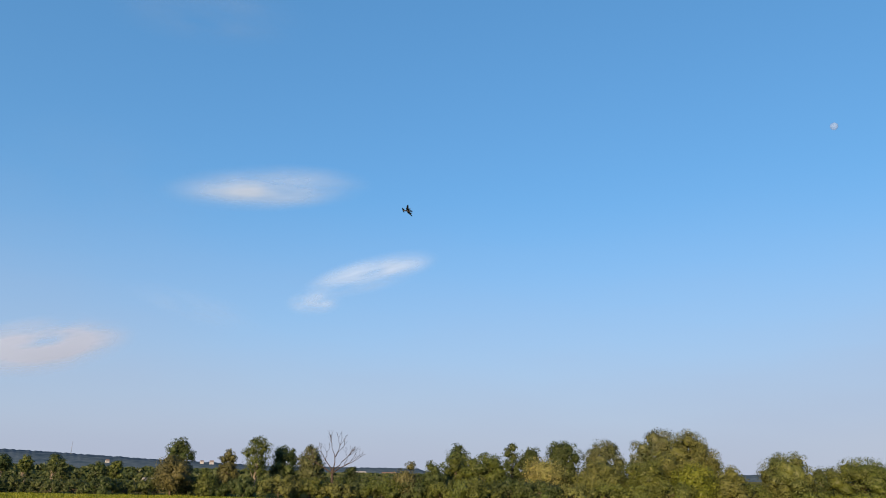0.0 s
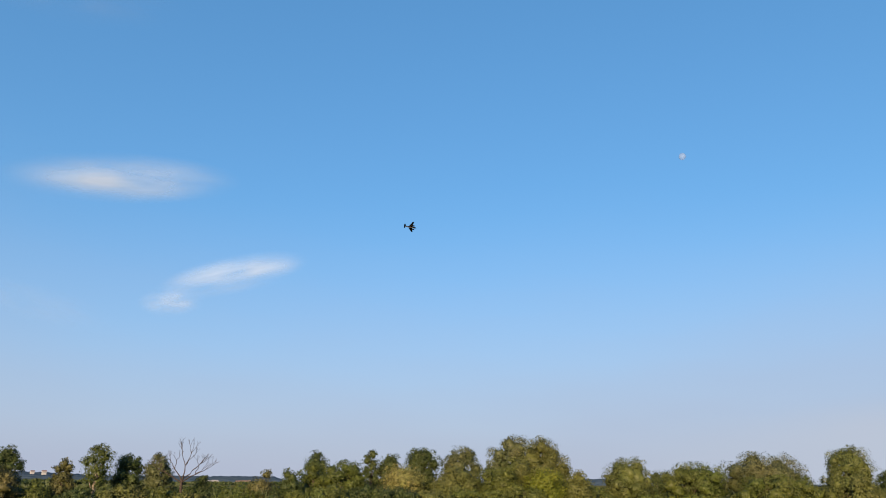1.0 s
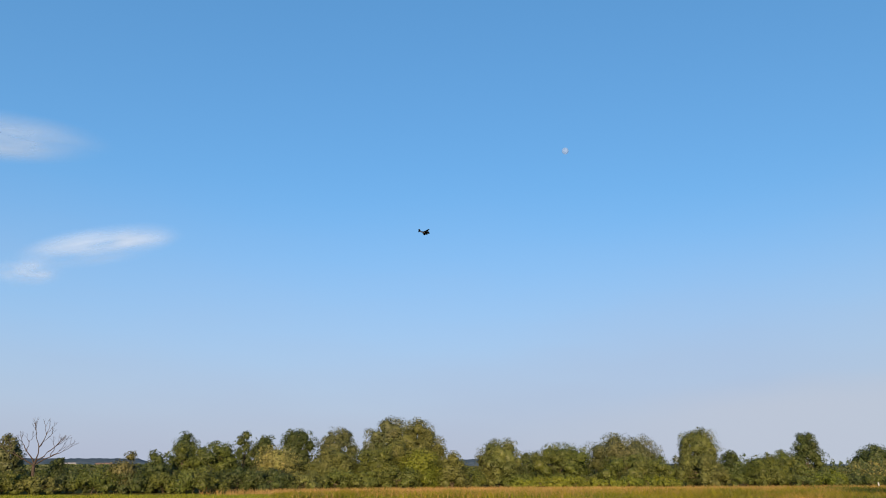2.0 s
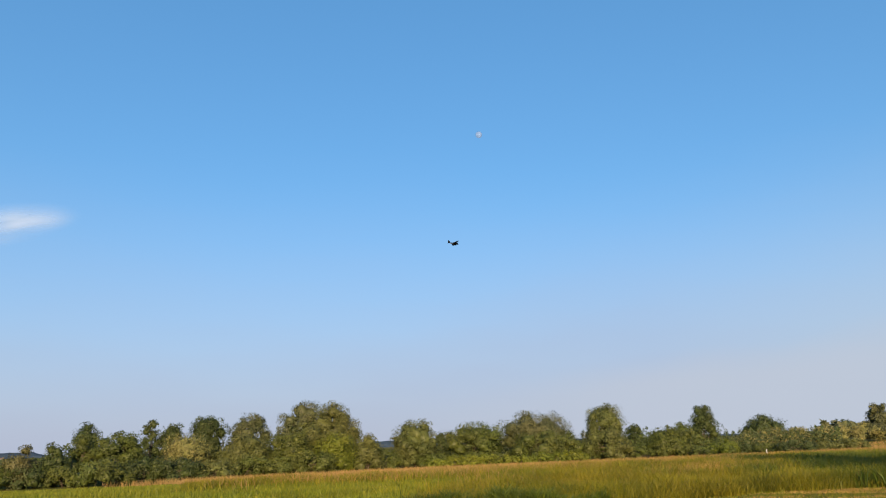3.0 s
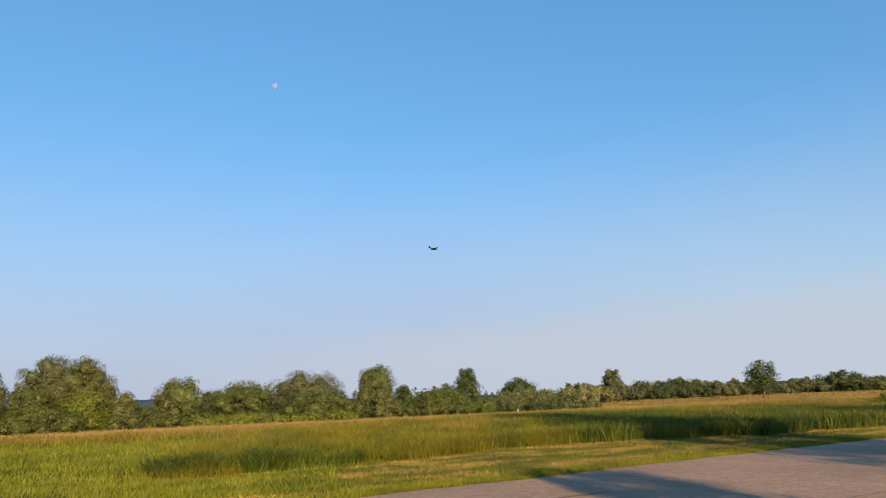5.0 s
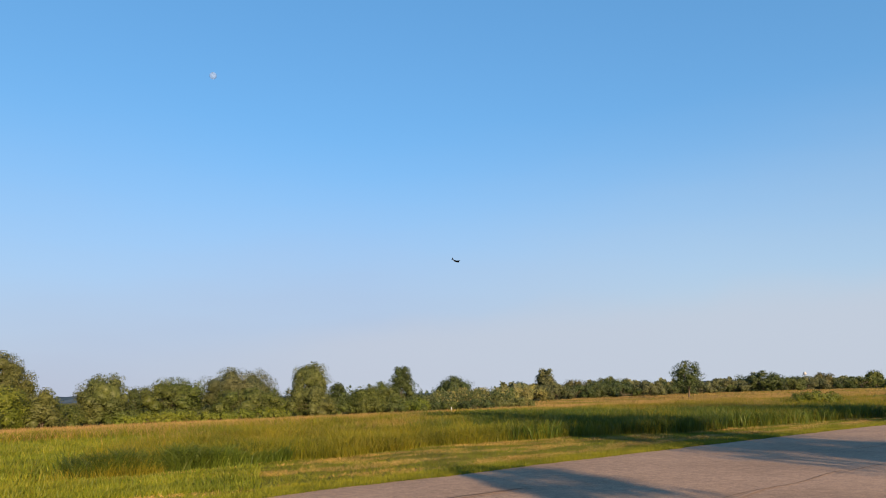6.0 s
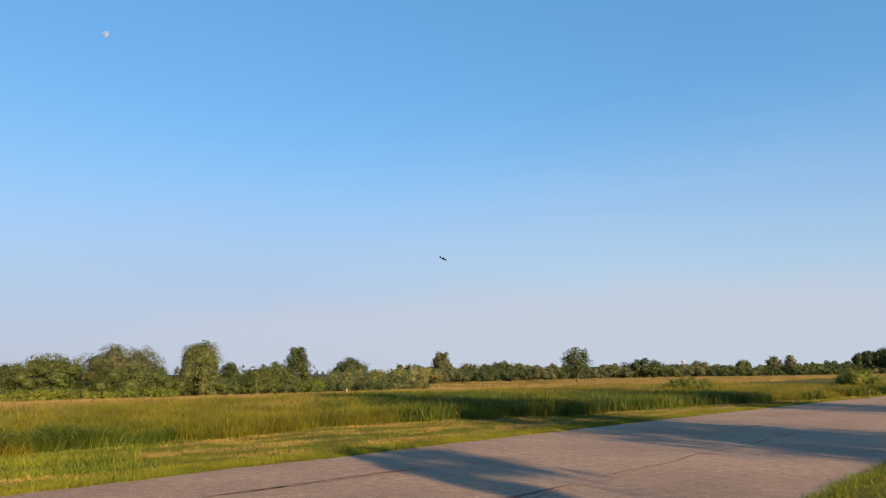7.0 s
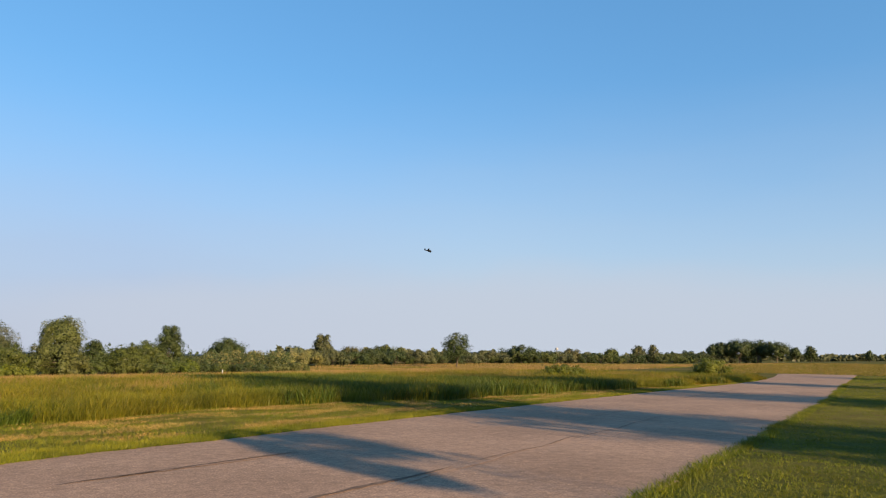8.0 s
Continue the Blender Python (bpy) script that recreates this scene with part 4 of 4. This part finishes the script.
PANE = bark_material("dark_pane", (0.03, 0.035, 0.04), (0.06, 0.065, 0.07))
STEEL = bark_material("grey_steel", (0.08, 0.085, 0.09), (0.12, 0.125, 0.13))


def box(bm, x0, y0, z0, x1, y1, z1):
    v = [bm.verts.new((x, y, z)) for x in (x0, x1) for y in (y0, y1) for z in (z0, z1)]
    for f in ((0, 1, 3, 2), (4, 6, 7, 5), (0, 4, 5, 1), (2, 3, 7, 6), (0, 2, 6, 4), (1, 5, 7, 3)):
        bm.faces.new([v[k] for k in f])


def house(az, d, z, w, deep, eaves, ridge, roof_mat, label):
    root = tagged(new("house"), label, "house", group="far houses")
    root.matrix_world = Matrix.Translation(polar(az, d, z)) @ pose(0, 0, 0, 0, 0, -az + 12)
    bm = bmesh.new()
    box(bm, -w / 2, -deep / 2, -3, w / 2, deep / 2, eaves)
    part("wall", bm, WHITE_WALL, root)
    bm = bmesh.new()
    o, t = 0.4, 0.25
    rows = []
    for x in (-w / 2 - o, w / 2 + o):
        rows.append([bm.verts.new((x, y, q)) for y, q in ((-deep / 2 - o, eaves), (0, ridge), (deep / 2 + o, eaves), (deep / 2 + o, eaves - t), (0, ridge - t), (-deep / 2 - o, eaves - t))])
    for k in range(6):
        bm.faces.new((rows[0][k], rows[0][(k + 1) % 6], rows[1][(k + 1) % 6], rows[1][k]))
    bm.faces.new(rows[0]), bm.faces.new(rows[1][::-1])
    bmesh.ops.recalc_face_normals(bm, faces=bm.faces)
    part("roof", bm, roof_mat, root)
    for k in range(3):
        bm = bmesh.new()
        x = (k - 1) * w * 0.3
        box(bm, x - 0.5, -deep / 2 - 0.05, eaves * 0.35, x + 0.5, -deep / 2 + 0.05, eaves * 0.35 + 1.2)
        win = part("window", bm, WHITE_WALL, root)
        bm = bmesh.new()
        box(bm, x - 0.4, -deep / 2 - 0.08, eaves * 0.35 + 0.1, x + 0.4, -deep / 2 - 0.054, eaves * 0.35 + 1.1)
        part("pane", bm, PANE, win)


house(-68.6, 2050, 8.5, 8, 7, 3.5, 6, ROOF_TILE, "far white house on the wooded hill")
house(-62.2, 2150, 11.0, 9, 7, 3.5, 6, ROOF_TILE, "far white house on the wooded hill")
house(-61.5, 2150, 9.5, 10, 8, 5.0, 8, ROOF_TILE, "far white house on the wooded hill")
house(-50.4, 640, -5.2, 9, 7, 2.8, 5, PALE_ROOF, "far white house beyond the hedge")
house(-48.4, 660, -5.0, 7, 6, 2.6, 4.4, ROOF_TILE, "far white house beyond the hedge")
house(-47.9, 700, -5.2, 6, 6, 2.8, 4.6, ROOF_TILE, "far white house beyond the hedge")
house(-65.4, 122, -1.6, 2.6, 3, 0.9, 1.7, PALE_ROOF, "low shed with a pale sheet roof behind the hedge")


def lathe(parent, name, mat, rings, sides=20):
    bm = bmesh.new()
    last = None
    for r, z in rings:
        row = [bm.verts.new((r * math.cos(2 * math.pi * k / sides), r * math.sin(2 * math.pi * k / sides), z)) for k in range(sides)]
        if last:
            for k in range(sides):
                bm.faces.new((last[k], last[(k + 1) % sides], row[(k + 1) % sides], row[k]))
        last = row
    bm.faces.new(last)
    for f in bm.faces:
        f.smooth = True
    part(name, bm, mat, parent)


tower = tagged(new("water_tower"), "far white water tower with a round tank", "water tower")
tower.location = polar(33.26, 700, -4.0)
lathe(tower, "shaft", STEEL, [(0.8, -3), (0.7, 4), (0.6, 9.5)])
lathe(tower, "tank", WHITE_WALL, [(0.4, 10.0), (1.1, 10.5), (1.5, 11.3), (1.45, 12.2), (0.9, 12.9), (0.2, 13.1)])

mast = tagged(new("radio_mast"), "thin lattice radio mast on the hill", "mast")
mast.location = polar(-71.0, 2290, 28.0)
lathe(mast, "pole", STEEL, [(0.8, -4), (0.55, 12), (0.35, 28)], 8)
lathe(mast, "antenna", STEEL, [(0.3, 27), (0.2, 36)], 6)

marker = tagged(new("marker_post"), "small white marker post in the meadow", "post")
marker.location = (9.6, 79.0, float(ground_z(9.6, 79.0)) - 0.1)
lathe(marker, "post", WHITE_WALL, [(0.06, 0), (0.06, 0.85), (0.04, 0.88)], 10)

# ---------------------------------------------------------------- aircraft


def paint(name, a, c, rough=0.75):
    m, n, l, b = material(name, rough, 0.08)
    l.new(ramp(n, l, noise_tex(n, l, 9.0, 4), [(0.3, a), (0.7, c)]), b.inputs["Base Color"])
    return m


def aircraft():
    """A twin-engined model aircraft of 2 m span: nose along x, left wing along y."""
    dark = paint("dark_olive_paint", (0.0020, 0.0024, 0.0024), (0.0045, 0.0050, 0.0050))
    pale = paint("pale_grey_paint", (0.055, 0.056, 0.060), (0.085, 0.086, 0.092))
    glass = paint("canopy_glass", (0.02, 0.025, 0.03), (0.04, 0.045, 0.05), 0.1)
    root = tagged(new("model_aircraft"), "dark twin-engined model aircraft flying with wheels up", "aircraft")

    def loft(name, rings, mat, label="", sides=14, under=None):
        """rings: (x, y, z, half width, half height)"""
        bm = bmesh.new()
        last = None
        for x, y, z, a, b in rings:
            row = [bm.verts.new((x, y + a * math.cos(2 * math.pi * k / sides), z + b * math.sin(2 * math.pi * k / sides))) for k in range(sides)]
            if last:
                for k in range(sides):
                    bm.faces.new((last[k], last[(k + 1) % sides], row[(k + 1) % sides], row[k]))
            else:
                bm.faces.new(row)
            last = row
        bm.faces.new(last[::-1])
        bmesh.ops.recalc_face_normals(bm, faces=bm.faces)
        for f in bm.faces:
            f.smooth = True
        return part(name, bm, mat, under or root, label)

    def foil(name, sections, mat, label=""):
        """sections: (leading edge point, chord, thickness, upright?)"""
        bm = bmesh.new()
        last = None
        shape = ((0, 0), (0.08, 0.55), (0.3, 1.0), (0.65, 0.6), (1, 0.05), (1, -0.05), (0.65, -0.3), (0.3, -0.5), (0.08, -0.35))
        for (x, y, z), chord, thick, upright in sections:
            row = [bm.verts.new((x - c * chord, y + (t * thick if upright else 0), z + (0 if upright else t * thick))) for c, t in shape]
            if last:
                for k in range(len(shape)):
                    q = (k + 1) % len(shape)
                    bm.faces.new((last[k], last[q], row[q], row[k]))
            else:
                bm.faces.new(row)
            last = row
        bm.faces.new(last[::-1])
        bmesh.ops.recalc_face_normals(bm, faces=bm.faces)
        return part(name, bm, mat, root, label)

    loft("fuselage", [(0.78, 0, 0.0, 0.015, 0.015), (0.72, 0, 0, 0.06, 0.06), (0.55, 0, 0.0, 0.09, 0.10), (0.2, 0, 0.01, 0.10, 0.12), (-0.2, 0, 0.01, 0.09, 0.11), (-0.55, 0, 0.03, 0.055, 0.065), (-0.85, 0, 0.05, 0.02, 0.03)], dark)
    loft("belly", [(0.60, 0, -0.045, 0.03, 0.03), (0.4, 0, -0.06, 0.072, 0.06), (0.0, 0, -0.06, 0.078, 0.06), (-0.4, 0, -0.035, 0.055, 0.05), (-0.7, 0, 0.005, 0.02, 0.025)], pale, "pale grey belly")
    loft("canopy", [(0.50, 0, 0.08, 0.01, 0.01), (0.42, 0, 0.10, 0.05, 0.05), (0.25, 0, 0.115, 0.055, 0.06), (0.05, 0, 0.10, 0.02, 0.02)], glass, "dark glazed canopy")
    for side in (1, -1):
        foil("wing", [((0.30, 0.0, -0.01), 0.46, 0.05, False), ((0.27, side * 0.36, 0.0), 0.40, 0.045, False), ((0.40, side * 0.98, 0.09), 0.20, 0.02, False), ((0.37, side * 1.02, 0.093), 0.11, 0.008, False)], dark)
        nacelle = loft("engine_nacelle", [(0.52, side * 0.36, -0.01, 0.04, 0.04), (0.46, side * 0.36, -0.01, 0.075, 0.075), (0.25, side * 0.36, -0.02, 0.075, 0.08), (0.0, side * 0.36, -0.02, 0.05, 0.06), (-0.22, side * 0.36, 0.0, 0.012, 0.015)], dark)
        loft("spinner", [(0.60, side * 0.36, -0.01, 0.004, 0.004), (0.56, side * 0.36, -0.01, 0.028, 0.028), (0.52, side * 0.36, -0.01, 0.036, 0.036)], pale, "pale propeller spinner", under=nacelle)
        bm = bmesh.new()
        for k in range(3):
            a = 2 * math.pi * k / 3 + 0.4
            o, q = Vector((0, math.cos(a), math.sin(a))), Vector((0, -math.sin(a), math.cos(a)))
            c = Vector((0.545, side * 0.36, -0.01))
            pts = [c + o * 0.02 - q * 0.010, c + o * 0.10 - q * 0.016 + Vector((0.006, 0, 0)), c + o * 0.17, c + o * 0.10 + q * 0.016 - Vector((0.006, 0, 0)), c + o * 0.02 + q * 0.010]
            fr = [bm.verts.new(p) for p in pts]
            bk = [bm.verts.new(p - Vector((0.004, 0, 0))) for p in pts]
            bm.faces.new(fr), bm.faces.new(bk[::-1])
            for j in range(5):
                bm.faces.new((fr[j], bk[j], bk[(j + 1) % 5], fr[(j + 1) % 5]))
        part("propeller", bm, dark, nacelle)
        foil("tailplane", [((-0.62, 0, 0.07), 0.24, 0.022, False), ((-0.68, side * 0.36, 0.08), 0.15, 0.012, False), ((-0.71, side * 0.40, 0.081), 0.08, 0.006, False)], dark)
    foil("fin", [((-0.58, 0, 0.06), 0.30, 0.022, True), ((-0.66, 0, 0.30), 0.23, 0.014, True), ((-0.74, 0, 0.40), 0.13, 0.006, True)], dark)
    return root


plane = aircraft()

# ---------------------------------------------------------------- what moves
FLIGHT = [
    (0.0, -66.1, 60.5, 35.4, -31, 12, 19), (0.5, -59.2, 65.7, 34.6, -28, 9, 31), (1.0, -52.1, 71.4, 33.8, -23, 7, 39),
    (1.5, -45.4, 77.3, 32.9, -11, 4, 45), (3.0, -26.3, 95.1, 29.4, -6, 4, 38), (3.5, -19.4, 101.2, 28.2, -5, 3, 38),
    (4.0, -12.0, 107.2, 27.2, -4, 3, 38), (4.5, -5.4, 112.6, 26.5, -3, 3, 37), (5.8, 13.3, 124.7, 25.1, 2, 12, 27),
    (6.0, 16.8, 126.2, 24.9, 4, 14, 24), (6.5, 25.4, 129.4, 24.1, 14, 17, 18), (7.0, 34.5, 131.8, 23.3, 28, 14, 10),
    (7.5, 44.9, 132.8, 22.7, 34, 9, 1), (8.0, 55.5, 132.0, 22.8, 34, 6, -8)]


def motions():
    walk(plane, [(t, pose(x, y, z, bank, dive, head)) for t, x, y, z, bank, dive, head in FLIGHT])


motions()
